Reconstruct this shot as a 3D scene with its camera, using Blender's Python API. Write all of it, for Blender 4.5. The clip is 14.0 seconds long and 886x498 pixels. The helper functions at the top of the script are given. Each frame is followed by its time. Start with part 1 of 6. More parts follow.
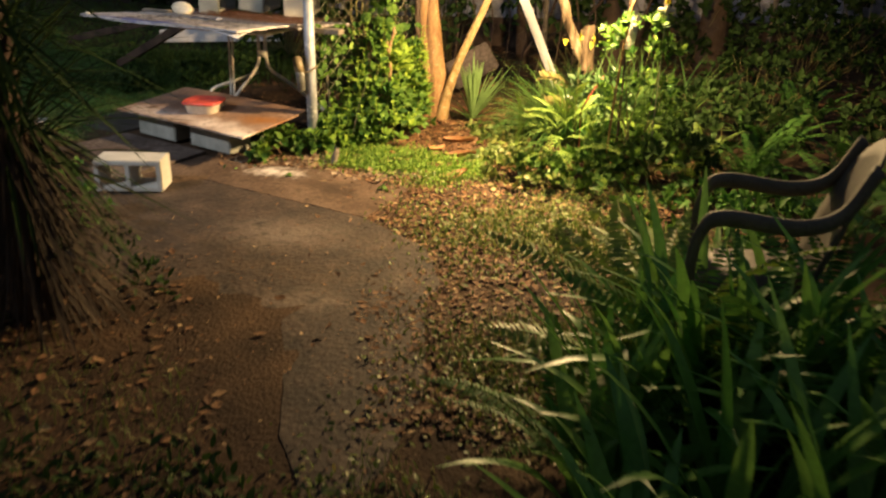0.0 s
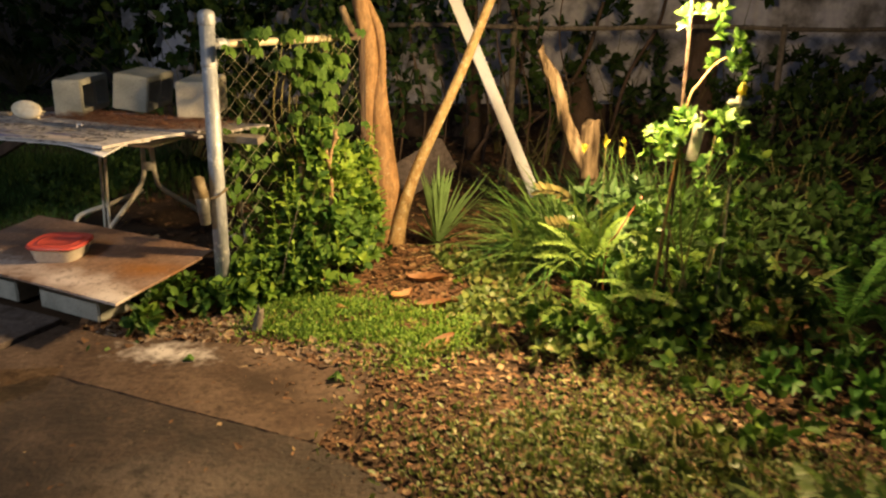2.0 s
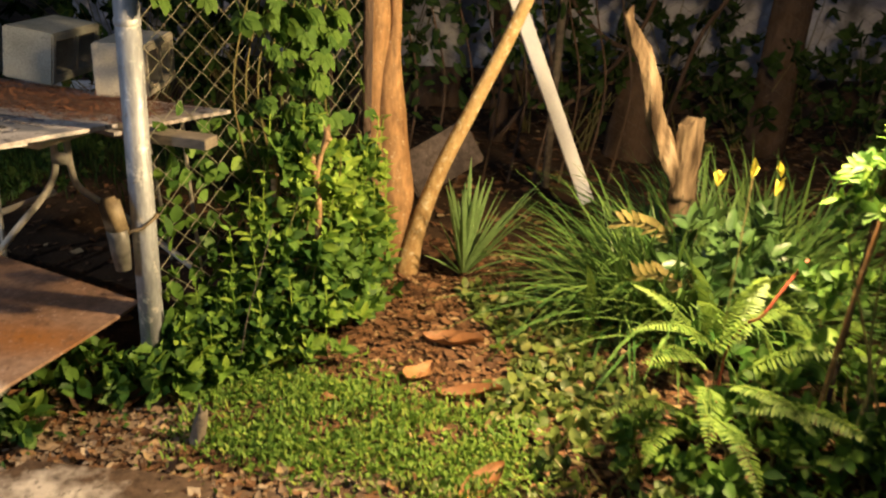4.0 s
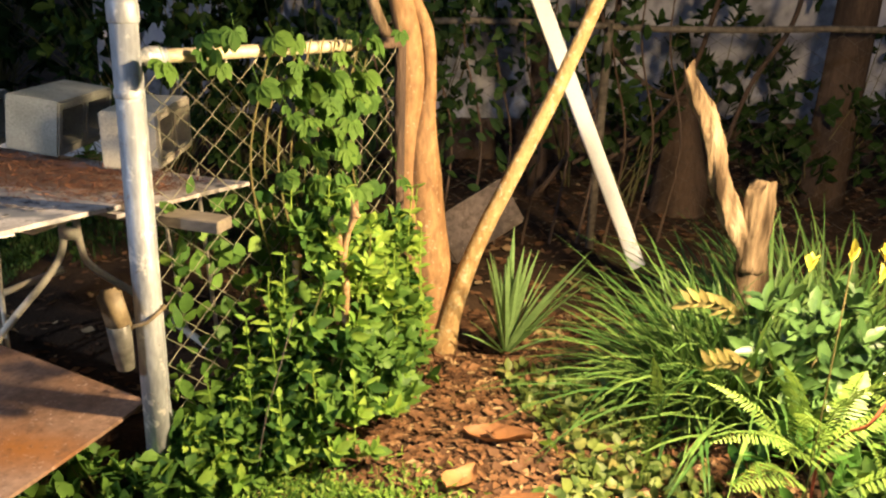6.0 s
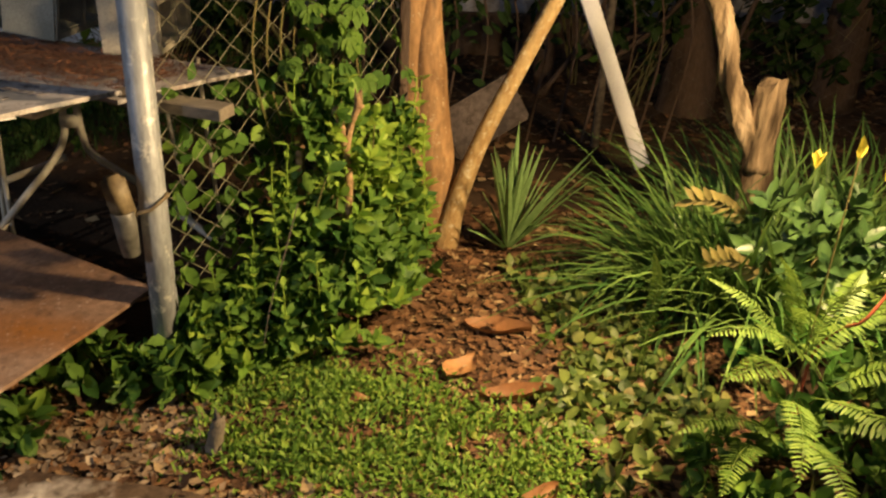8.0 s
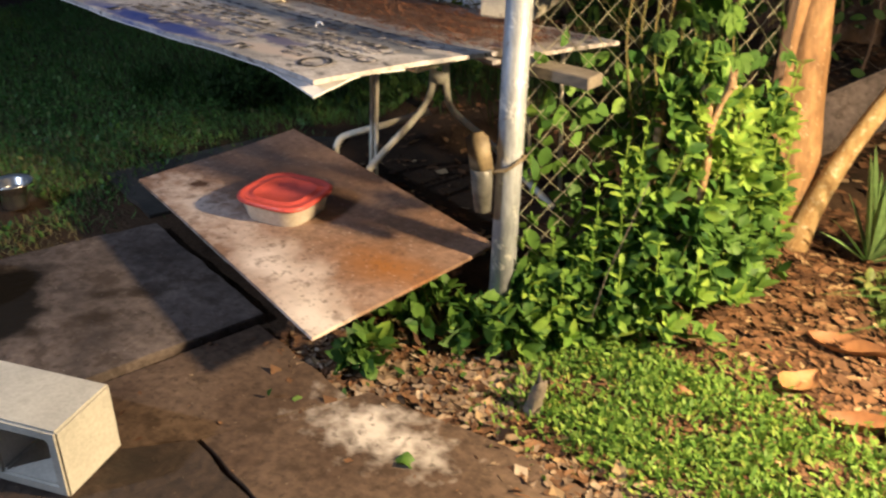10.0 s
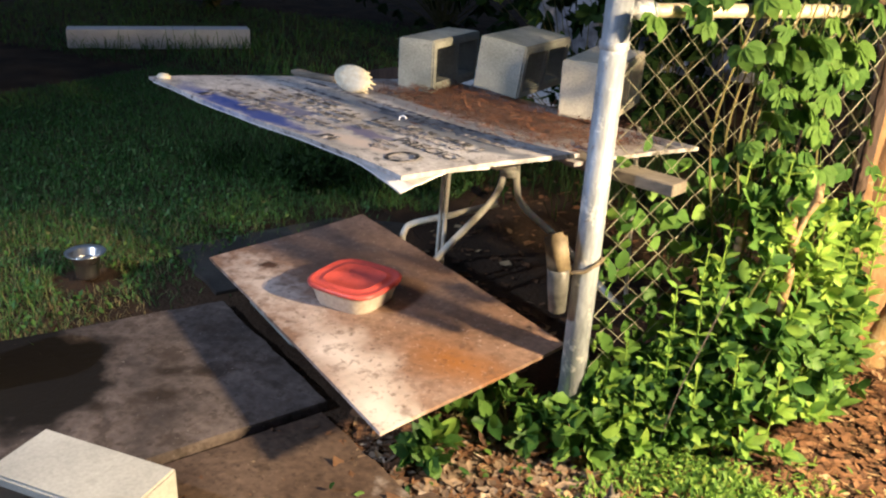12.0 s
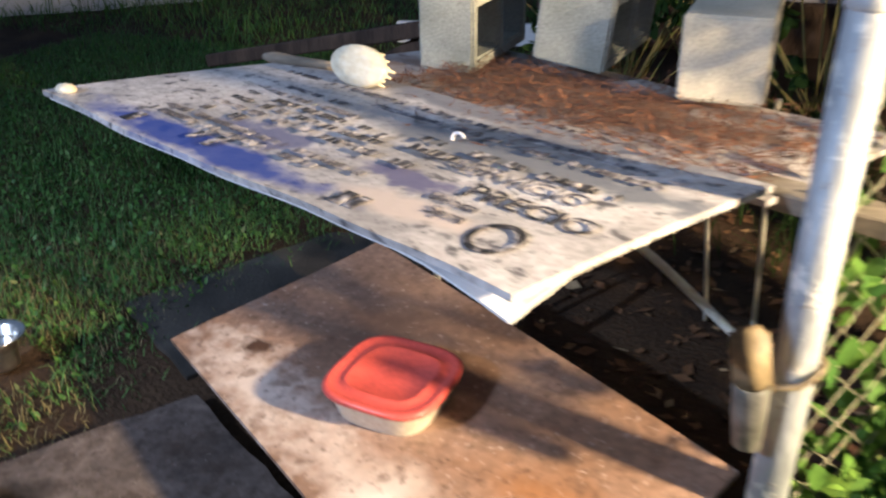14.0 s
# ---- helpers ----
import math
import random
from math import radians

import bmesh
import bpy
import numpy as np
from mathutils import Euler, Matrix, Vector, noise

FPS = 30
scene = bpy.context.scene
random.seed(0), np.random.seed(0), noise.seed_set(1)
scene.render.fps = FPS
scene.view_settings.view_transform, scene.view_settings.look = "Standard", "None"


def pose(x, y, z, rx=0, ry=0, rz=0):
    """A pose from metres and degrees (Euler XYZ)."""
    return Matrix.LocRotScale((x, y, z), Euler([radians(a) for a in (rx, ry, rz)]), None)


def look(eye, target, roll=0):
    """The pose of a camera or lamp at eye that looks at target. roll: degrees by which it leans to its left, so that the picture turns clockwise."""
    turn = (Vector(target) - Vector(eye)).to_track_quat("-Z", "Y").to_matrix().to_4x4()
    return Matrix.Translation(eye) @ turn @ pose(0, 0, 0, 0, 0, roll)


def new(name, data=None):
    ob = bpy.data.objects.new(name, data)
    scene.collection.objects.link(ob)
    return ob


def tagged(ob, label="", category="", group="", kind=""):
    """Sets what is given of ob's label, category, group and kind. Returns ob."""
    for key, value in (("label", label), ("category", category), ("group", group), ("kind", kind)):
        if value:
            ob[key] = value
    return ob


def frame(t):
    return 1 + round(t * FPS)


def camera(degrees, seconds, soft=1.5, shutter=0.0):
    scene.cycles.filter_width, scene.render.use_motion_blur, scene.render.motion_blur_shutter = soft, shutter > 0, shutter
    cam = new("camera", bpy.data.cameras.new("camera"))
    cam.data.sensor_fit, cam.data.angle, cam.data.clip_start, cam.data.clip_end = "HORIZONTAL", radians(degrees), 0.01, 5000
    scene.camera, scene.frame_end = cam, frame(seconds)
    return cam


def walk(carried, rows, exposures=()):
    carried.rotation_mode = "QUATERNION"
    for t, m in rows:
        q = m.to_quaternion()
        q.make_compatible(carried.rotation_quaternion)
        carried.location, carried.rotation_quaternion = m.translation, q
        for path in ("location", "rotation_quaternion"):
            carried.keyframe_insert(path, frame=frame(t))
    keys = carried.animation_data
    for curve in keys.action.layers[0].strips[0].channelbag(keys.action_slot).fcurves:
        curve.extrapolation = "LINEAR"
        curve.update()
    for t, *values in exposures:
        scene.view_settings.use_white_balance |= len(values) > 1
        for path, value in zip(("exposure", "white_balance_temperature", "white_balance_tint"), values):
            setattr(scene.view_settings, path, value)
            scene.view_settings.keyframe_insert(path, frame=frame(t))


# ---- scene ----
cam = camera(56.0, 14.0, 2.2, 0.5)
EXPOSURE = [
    (0, 0.52, 6900, 10), (0.5, 0.45, 6900, 10), (1.5, -0.10, 7000, 10), (2.0, -0.08, 6900, 10), (2.5, -0.25, 6700, 10), (3.0, -0.40, 6600, 10), (5.5, 0.47, 5900, 10), (6.5, 0.52, 5900, 10),
    (7.0, 0.05, 6200, 10), (7.5, -0.55, 6500, 10), (8.0, -0.52, 6500, 10), (8.5, 0.30, 6000, 10), (9.0, 0.25, 5950, 10), (11.3, 0.72, 5350, 10), (12.5, 0.85, 5500, 10), (14, 1.22, 5350, 10),
]
PATH = [
    (0, (1.267, -5.602, 1.649), (1.156, -3.765, 0.867), 1.2),
    (0.5, (1.084, -5.14, 1.576), (1.063, -3.284, 0.829), 0.9),
    (1, (1.026, -4.777, 1.554), (1.069, -2.905, 0.85), 1.4),
    (1.5, (0.995, -4.337, 1.566), (1.08, -2.437, 0.948), 1.4),
    (2, (0.861, -3.864, 1.517), (0.964, -1.963, 0.902), 0.9),
    (2.5, (0.824, -3.462, 1.475), (0.964, -1.585, 0.8), 1.0),
    (3, (0.816, -3.076, 1.463), (0.968, -1.221, 0.729), 3.2),
    (3.2, (0.783, -2.932, 1.439), (0.946, -1.077, 0.71), 3.0),
    (5.3, (0.75, -2.097, 1.454), (0.788, -0.235, 0.725), 2.9),
    (5.5, (0.752, -2.099, 1.454), (0.796, -0.218, 0.776), 2.3),
    (6, (0.741, -2.098, 1.458), (0.792, -0.204, 0.82), 1.8),
    (6.5, (0.736, -2.109, 1.464), (0.812, -0.204, 0.86), 1.8),
    (7, (0.743, -2.102, 1.452), (0.827, -0.229, 0.755), 1.7),
    (7.5, (0.746, -2.107, 1.441), (0.845, -0.271, 0.654), 2.0),
    (8, (0.738, -2.107, 1.435), (0.791, -0.3, 0.577), 2.8),
    (8.5, (0.729, -2.116, 1.43), (0.729, -0.33, 0.529), 3.6),
    (9, (0.693, -2.105, 1.416), (0.44, -0.365, 0.464), 2.1),
    (9.2, (0.678, -2.091, 1.412), (0.311, -0.384, 0.437), 1.6),
    (11.3, (0.567, -2.107, 1.435), (-0.199, -0.439, 0.641), 2.4),
    (11.5, (0.551, -2.117, 1.442), (-0.207, -0.44, 0.661), 2.9),
    (12, (0.534, -2.098, 1.443), (-0.242, -0.42, 0.681), 3.0),
    (12.5, (0.469, -2.079, 1.437), (-0.283, -0.396, 0.661), 3.3),
    (13, (0.396, -1.828, 1.402), (-0.357, -0.172, 0.571), 2.2),
    (13.5, (0.234, -1.528, 1.386), (-0.494, 0.123, 0.524), 1.9),
    (14, (-0.084, -1.275, 1.36), (-0.784, 0.363, 0.45), -1.0),
]
walk(cam, [(t, look(eye, target, roll)) for t, eye, target, roll in PATH], EXPOSURE)

# ---------------------------------------------------------------- light
world = bpy.data.worlds.new("night_sky")
world.use_nodes = True
wn = world.node_tree.nodes
wn["Background"].inputs["Color"].default_value = (0.10, 0.125, 0.165, 1)
wn["Background"].inputs["Strength"].default_value = 0.50
scene.world = world


def lamp(name, kind, energy, colour, m, size=0.1, spot=0.0, blend=0.5):
    data = bpy.data.lights.new(name, kind)
    data.energy, data.color = energy, colour
    if kind == "AREA":
        data.size = size
    else:
        data.shadow_soft_size = size
    if spot:
        data.spot_size, data.spot_blend = radians(spot), blend
    ob = new(name, data)
    ob.matrix_world = m
    return ob


LAMP = Vector((1.95, -0.46, 1.51))
lamp("flood_light", "SPOT", 420, (1.0, 0.69, 0.33), look(LAMP, LAMP + Vector((-1.0, 0.0, -0.95))), 0.08, 178, 1.0)
lamp("flood_glow", "POINT", 350, (1.0, 0.69, 0.33), Matrix.Translation(LAMP), 0.08)
lamp("house_light", "SPOT", 275, (0.86, 0.92, 1.0), look((-3.0, -3.4, 2.9), (-1.25, 0.3, 0.25)), 0.06, 88, 1.0)

# ---------------------------------------------------------------- materials
rng = np.random.default_rng(11)


def mat(name, c1, c2=None, rough=0.6, scale=12.0, bump=0.15, metal=0.0, c3=None, fine=90.0, coord="Object", spread=(0.35, 0.65), stretch=(1, 1, 1), bump_dist=0.01, grain=0.45):
    """Two- or three-colour noise at two scales with fine relief."""
    m = bpy.data.materials.new(name)
    m.use_nodes = True
    t = m.node_tree
    n, l = t.nodes, t.links
    b = n["Principled BSDF"]
    b.inputs["Roughness"].default_value, b.inputs["Metallic"].default_value = rough, metal
    if rough > 0.8:
        b.inputs["Specular IOR Level"].default_value = 0.2
    tc = n.new("ShaderNodeTexCoord")
    mp = n.new("ShaderNodeMapping")
    mp.inputs["Scale"].default_value = stretch
    l.new(tc.outputs[coord], mp.inputs["Vector"])
    a = n.new("ShaderNodeTexNoise")
    a.inputs["Scale"].default_value, a.inputs["Detail"].default_value = scale, 6
    l.new(mp.outputs[0], a.inputs["Vector"])
    r = n.new("ShaderNodeValToRGB")
    e = r.color_ramp.elements
    e[0].position, e[1].position = spread
    e[0].color, e[1].color = (*c1, 1), (*(c2 or [x * 0.7 for x in c1]), 1)
    if c3:
        e2 = e.new(spread[1] + 0.12)
        e2.color = (*c3, 1)
    l.new(a.outputs["Fac"], r.inputs[0])
    f = n.new("ShaderNodeTexNoise")
    f.inputs["Scale"].default_value, f.inputs["Detail"].default_value = fine, 4
    l.new(mp.outputs[0], f.inputs["Vector"])
    mx = n.new("ShaderNodeMix")
    mx.data_type, mx.blend_type = "RGBA", "OVERLAY"
    mx.inputs[0].default_value = grain
    l.new(r.outputs[0], mx.inputs[6])
    l.new(f.outputs["Fac"], mx.inputs[7])
    l.new(mx.outputs[2], b.inputs["Base Color"])
    bp = n.new("ShaderNodeBump")
    bp.inputs["Strength"].default_value, bp.inputs["Distance"].default_value = bump, bump_dist
    l.new(f.outputs["Fac"], bp.inputs["Height"])
    l.new(bp.outputs[0], b.inputs["Normal"])
    return m


def leaf_mat(name, dark, light, rough=0.45, trans=0.25, random_from="island", extra=None, spec=0.4):
    """Leaf with its colour drawn per leaf and light coming through the blade."""
    m = bpy.data.materials.new(name)
    m.use_nodes = True
    t = m.node_tree
    n, l = t.nodes, t.links
    b = n["Principled BSDF"]
    b.inputs["Roughness"].default_value = rough
    b.inputs["Specular IOR Level"].default_value = spec
    if random_from == "island":
        g = n.new("ShaderNodeNewGeometry")
        src = g.outputs["Random Per Island"]
    else:
        g = n.new("ShaderNodeObjectInfo")
        src = g.outputs["Random"]
    r = n.new("ShaderNodeValToRGB")
    e = r.color_ramp.elements
    e[0].position, e[1].position = 0.0, 0.85
    e[0].color, e[1].color = (*dark, 1), (*light, 1)
    if extra:
        e2 = e.new(0.97)
        e2.color = (*extra, 1)
    l.new(src, r.inputs[0])
    tc = n.new("ShaderNodeTexCoord")
    f = n.new("ShaderNodeTexNoise")
    f.inputs["Scale"].default_value, f.inputs["Detail"].default_value = 45, 3
    l.new(tc.outputs["Object"], f.inputs["Vector"])
    mx = n.new("ShaderNodeMix")
    mx.data_type, mx.blend_type = "RGBA", "OVERLAY"
    mx.inputs[0].default_value = 0.35
    l.new(r.outputs[0], mx.inputs[6])
    l.new(f.outputs["Fac"], mx.inputs[7])
    l.new(mx.outputs[2], b.inputs["Base Color"])
    tr = n.new("ShaderNodeBsdfTranslucent")
    l.new(mx.outputs[2], tr.inputs["Color"])
    ms = n.new("ShaderNodeMixShader")
    ms.inputs[0].default_value = trans
    l.new(b.outputs[0], ms.inputs[1])
    l.new(tr.outputs[0], ms.inputs[2])
    l.new(ms.outputs[0], n["Material Output"].inputs["Surface"])
    return m


M = dict(
    dirt=mat("dirt", (0.028, 0.017, 0.011), (0.072, 0.043, 0.025), 0.9, 3.0, 0.6, c3=(0.10, 0.068, 0.04), fine=60, bump_dist=0.02),
    slab=mat("concrete_slab", (0.055, 0.034, 0.024), (0.135, 0.092, 0.067), 0.85, 4.0, 0.35, c3=(0.19, 0.14, 0.105), fine=38, grain=0.75, spread=(0.32, 0.68)),
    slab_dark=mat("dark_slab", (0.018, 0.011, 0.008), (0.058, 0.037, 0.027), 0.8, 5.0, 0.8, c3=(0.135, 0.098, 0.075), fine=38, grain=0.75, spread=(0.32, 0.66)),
    slab_grey=mat("grey_slab", (0.055, 0.044, 0.042), (0.165, 0.13, 0.118), 0.85, 4.5, 0.4, c3=(0.28, 0.23, 0.20), fine=34, grain=0.7, spread=(0.30, 0.66)),
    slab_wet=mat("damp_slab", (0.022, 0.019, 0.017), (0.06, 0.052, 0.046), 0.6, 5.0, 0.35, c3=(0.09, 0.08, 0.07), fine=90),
    block=mat("concrete_block", (0.26, 0.27, 0.245), (0.40, 0.40, 0.37), 0.9, 7.0, 0.5, fine=160, bump_dist=0.004),
    block_pale=mat("pale_block", (0.46, 0.42, 0.35), (0.62, 0.57, 0.48), 0.9, 7.0, 0.5, fine=160, bump_dist=0.004),
    steel=mat("galvanised_steel", (0.24, 0.26, 0.30), (0.40, 0.42, 0.47), 0.55, 14.0, 0.12, metal=0.3, c3=(0.5, 0.42, 0.34), stretch=(1, 1, 0.3)),
    rust=mat("rusted_wire", (0.06, 0.05, 0.045), (0.15, 0.125, 0.105), 0.8, 30.0, 0.1, metal=0.2),
    wire=mat("weathered_wire", (0.26, 0.25, 0.18), (0.44, 0.42, 0.31), 0.55, 30.0, 0.05, metal=0.4),
    rail=mat("rail_pipe", (0.50, 0.42, 0.27), (0.62, 0.54, 0.38), 0.55, 9.0, 0.1, metal=0.3),
    block_smooth=mat("smooth_block", (0.42, 0.405, 0.38), (0.56, 0.54, 0.50), 0.85, 5.0, 0.25, fine=120, bump_dist=0.003, grain=0.25),
    sheet=mat("worn_hardboard", (0.20, 0.115, 0.075), (0.32, 0.21, 0.16), 0.5, 3.2, 0.12, c3=(0.46, 0.34, 0.28), fine=42, bump_dist=0.003, grain=0.6),
    vinyl=mat("dirty_vinyl", (0.30, 0.28, 0.285), (0.60, 0.56, 0.57), 0.5, 4.0, 0.1, c3=(0.76, 0.72, 0.73), fine=60, spread=(0.34, 0.60), grain=0.7),
    vinyl_edge=mat("vinyl_edge", (0.66, 0.66, 0.72), (0.8, 0.79, 0.82), 0.5, 9.0, 0.05),
    ink_black=mat("black_ink", (0.015, 0.015, 0.018), (0.10, 0.09, 0.10), 0.6, 45.0, 0.05, c3=(0.52, 0.48, 0.49), spread=(0.42, 0.56)),
    ink_grey=mat("faded_ink", (0.06, 0.055, 0.07), (0.28, 0.26, 0.29), 0.6, 32.0, 0.05, c3=(0.56, 0.52, 0.54), spread=(0.44, 0.58)),
    white_tube=mat("white_tube", (0.62, 0.58, 0.50), (0.78, 0.76, 0.70), 0.45, 14.0, 0.08, c3=(0.45, 0.33, 0.22)),
    red=mat("red_plastic", (0.54, 0.085, 0.07), (0.62, 0.10, 0.085), 0.32, 8.0, 0.02),
    clear=mat("cloudy_plastic", (0.55, 0.50, 0.43), (0.66, 0.60, 0.52), 0.28, 14.0, 0.03),
    bark=mat("smooth_bark", (0.20, 0.105, 0.042), (0.33, 0.19, 0.085), 0.75, 8.0, 0.6, c3=(0.43, 0.31, 0.18), fine=46, stretch=(1, 1, 0.45), grain=0.8),
    pole=mat("pole_bark", (0.30, 0.19, 0.085), (0.42, 0.30, 0.15), 0.85, 28.0, 0.5, c3=(0.55, 0.47, 0.33), fine=80, stretch=(1, 1, 0.6)),
    whitewood=mat("white_paint", (0.74, 0.74, 0.82), (0.84, 0.84, 0.90), 0.6, 6.0, 0.08, c3=(0.55, 0.5, 0.48)),
    deadwood=mat("dead_wood", (0.035, 0.022, 0.013), (0.21, 0.15, 0.095), 0.9, 16.0, 1.0, c3=(0.36, 0.275, 0.19), fine=50, spread=(0.40, 0.58), stretch=(1, 1, 0.22), bump_dist=0.02),
    darkwood=mat("dark_wood", (0.05, 0.035, 0.03), (0.12, 0.08, 0.06), 0.9, 8.0, 0.7, stretch=(1, 1, 0.25), bump_dist=0.02),
    lumber=mat("grey_lumber", (0.12, 0.10, 0.08), (0.23, 0.195, 0.16), 0.8, 12.0, 0.3, stretch=(0.3, 1, 1)),
    twig=mat("cut_twig", (0.18, 0.105, 0.05), (0.36, 0.235, 0.125), 0.8, 24.0, 0.6, c3=(0.46, 0.33, 0.2)),
    stem=mat("green_stem", (0.10, 0.11, 0.03), (0.18, 0.14, 0.06), 0.7, 30.0, 0.1),
    wall=mat("pale_wall", (0.24, 0.235, 0.26), (0.64, 0.63, 0.72), 0.85, 2.6, 0.2, c3=(0.74, 0.72, 0.82), fine=14, grain=0.8, spread=(0.40, 0.56)),
    bright=mat("polished_steel", (0.72, 0.72, 0.72), (0.8, 0.8, 0.8), 0.28, 10.0, 0.02, metal=1.0),
    brush=mat("ivory_plastic", (0.62, 0.54, 0.40), (0.74, 0.68, 0.56), 0.5, 20.0, 0.1),
    chair=mat("grey_plastic", (0.06, 0.054, 0.045), (0.10, 0.088, 0.075), 0.65, 9.0, 0.1),
    cup=mat("grey_cup", (0.06, 0.058, 0.055), (0.15, 0.145, 0.135), 0.4, 25.0, 0.08, c3=(0.24, 0.21, 0.17)),
    tan=mat("tan_plastic", (0.14, 0.105, 0.062), (0.24, 0.185, 0.11), 0.6, 20.0, 0.05),
    hedge=leaf_mat("hedge_leaf", (0.030, 0.085, 0.018), (0.12, 0.225, 0.037), 0.55, 0.28, extra=(0.20, 0.32, 0.05), spec=0.25),
    hedge_tip=leaf_mat("young_leaf", (0.15, 0.28, 0.040), (0.28, 0.40, 0.060), 0.55, 0.3, spec=0.25),
    creeper=leaf_mat("creeper_leaf", (0.045, 0.105, 0.02), (0.098, 0.178, 0.03), 0.65, 0.25, "object", spec=0.15),
    fern=leaf_mat("fern_leaf", (0.085, 0.155, 0.025), (0.165, 0.25, 0.042), 0.5, 0.25),
    # darker copy of the fern leaf, with shade put into the colour
    fern_dark=leaf_mat("shaded_fern_leaf", (0.03, 0.105, 0.02), (0.09, 0.21, 0.037), 0.5, 0.25, spec=0.25),
    blade=leaf_mat("grass_blade", (0.04, 0.11, 0.025), (0.15, 0.25, 0.06), 0.42, 0.2),
    fan=leaf_mat("fan_blade", (0.14, 0.25, 0.09), (0.22, 0.35, 0.13), 0.45, 0.2),
    lawn=leaf_mat("lawn_blade", (0.04, 0.12, 0.026), (0.12, 0.25, 0.05), 0.5, 0.2, extra=(0.17, 0.19, 0.07)),
    cover=leaf_mat("cover_leaf", (0.085, 0.18, 0.027), (0.20, 0.32, 0.047), 0.55, 0.25, extra=(0.26, 0.32, 0.06), spec=0.25),
    gloss=leaf_mat("glossy_leaf", (0.03, 0.07, 0.025), (0.075, 0.145, 0.04), 0.38, 0.12, spec=0.5),
    strap=leaf_mat("strap_leaf", (0.07, 0.22, 0.04), (0.18, 0.37, 0.075), 0.4, 0.3, "object"),
    tan_leaf=leaf_mat("tan_leaf", (0.12, 0.10, 0.035), (0.22, 0.185, 0.06), 0.6, 0.15),
    yellow=leaf_mat("yellow_leaf", (0.45, 0.40, 0.05), (0.62, 0.55, 0.10), 0.5, 0.3),
    # near-black leaf: the depth of shade is put into its colour
    shade=leaf_mat("shade_toned_leaf", (0.013, 0.031, 0.008), (0.034, 0.068, 0.016), 0.65, 0.2, spec=0.15),
    litter=leaf_mat("dry_leaf", (0.06, 0.028, 0.014), (0.20, 0.10, 0.046), 0.75, 0.08, extra=(0.38, 0.27, 0.15)),
    big_dry=leaf_mat("large_dry_leaf", (0.21, 0.09, 0.033), (0.35, 0.18, 0.075), 0.6, 0.1, "object"),
    weed=leaf_mat("weed_leaf", (0.055, 0.10, 0.022), (0.17, 0.22, 0.05), 0.5, 0.25, extra=(0.26, 0.22, 0.08)),
    dry_grass=leaf_mat("dry_grass", (0.13, 0.12, 0.045), (0.30, 0.25, 0.12), 0.6, 0.2),
    tag=leaf_mat("tag_plastic", (0.80, 0.78, 0.72), (0.85, 0.83, 0.78), 0.4, 0.6),
    mulch=leaf_mat("wood_chip", (0.11, 0.07, 0.045), (0.30, 0.22, 0.155), 0.8, 0.03, extra=(0.42, 0.34, 0.26)),
    needles=leaf_mat("pine_needle", (0.07, 0.028, 0.017), (0.23, 0.10, 0.05), 0.8, 0.05),
    dead_frond=leaf_mat("dead_frond", (0.022, 0.015, 0.011), (0.075, 0.052, 0.036), 0.8, 0.1),
    hose=mat("red_hose", (0.26, 0.055, 0.03), (0.34, 0.09, 0.05), 0.5, 20.0, 0.05),
)


def glow(name, colour, strength):
    m = bpy.data.materials.new(name)
    m.use_nodes = True
    b = m.node_tree.nodes["Principled BSDF"]
    b.inputs["Emission Color"].default_value = (*colour, 1)
    b.inputs["Emission Strength"].default_value = strength
    return m


def spot(name, centre, radii, turn, colour, soft=0.5, ragged=1.2, scale=9.0, strength=1.0):
    """A stain, splash or other patch of colour with a ragged outline, at a place on the surface."""
    t = M[name].node_tree
    n, l = t.nodes, t.links
    b = n["Principled BSDF"]
    old = b.inputs["Base Color"].links[0].from_socket
    tc = n.new("ShaderNodeTexCoord")
    mp = n.new("ShaderNodeMapping")
    mp.vector_type = "TEXTURE"
    mp.inputs["Location"].default_value = (*centre, 0)
    mp.inputs["Rotation"].default_value = (0, 0, radians(turn))
    mp.inputs["Scale"].default_value = (*radii, 1000)
    l.new(tc.outputs["Object"], mp.inputs["Vector"])
    ln = n.new("ShaderNodeVectorMath")
    ln.operation = "LENGTH"
    l.new(mp.outputs[0], ln.inputs[0])
    nz = n.new("ShaderNodeTexNoise")
    nz.inputs["Scale"].default_value, nz.inputs["Detail"].default_value = scale, 7
    l.new(tc.outputs["Object"], nz.inputs["Vector"])
    ma = n.new("ShaderNodeMath")
    ma.operation = "MULTIPLY_ADD"
    ma.inputs[1].default_value, ma.inputs[2].default_value = ragged, -ragged / 2
    l.new(nz.outputs["Fac"], ma.inputs[0])
    ad = n.new("ShaderNodeMath")
    l.new(ln.outputs["Value"], ad.inputs[0])
    l.new(ma.outputs[0], ad.inputs[1])
    mr = n.new("ShaderNodeMapRange")
    mr.inputs["From Min"].default_value, mr.inputs["From Max"].default_value = 1.0, 1.0 - soft
    mr.inputs["To Max"].default_value = strength
    l.new(ad.outputs[0], mr.inputs["Value"])
    mx = n.new("ShaderNodeMix")
    mx.data_type = "RGBA"
    l.new(mr.outputs[0], mx.inputs[0])
    l.new(old, mx.inputs[6])
    mx.inputs[7].default_value = (*colour, 1)
    l.new(mx.outputs[2], b.inputs["Base Color"])


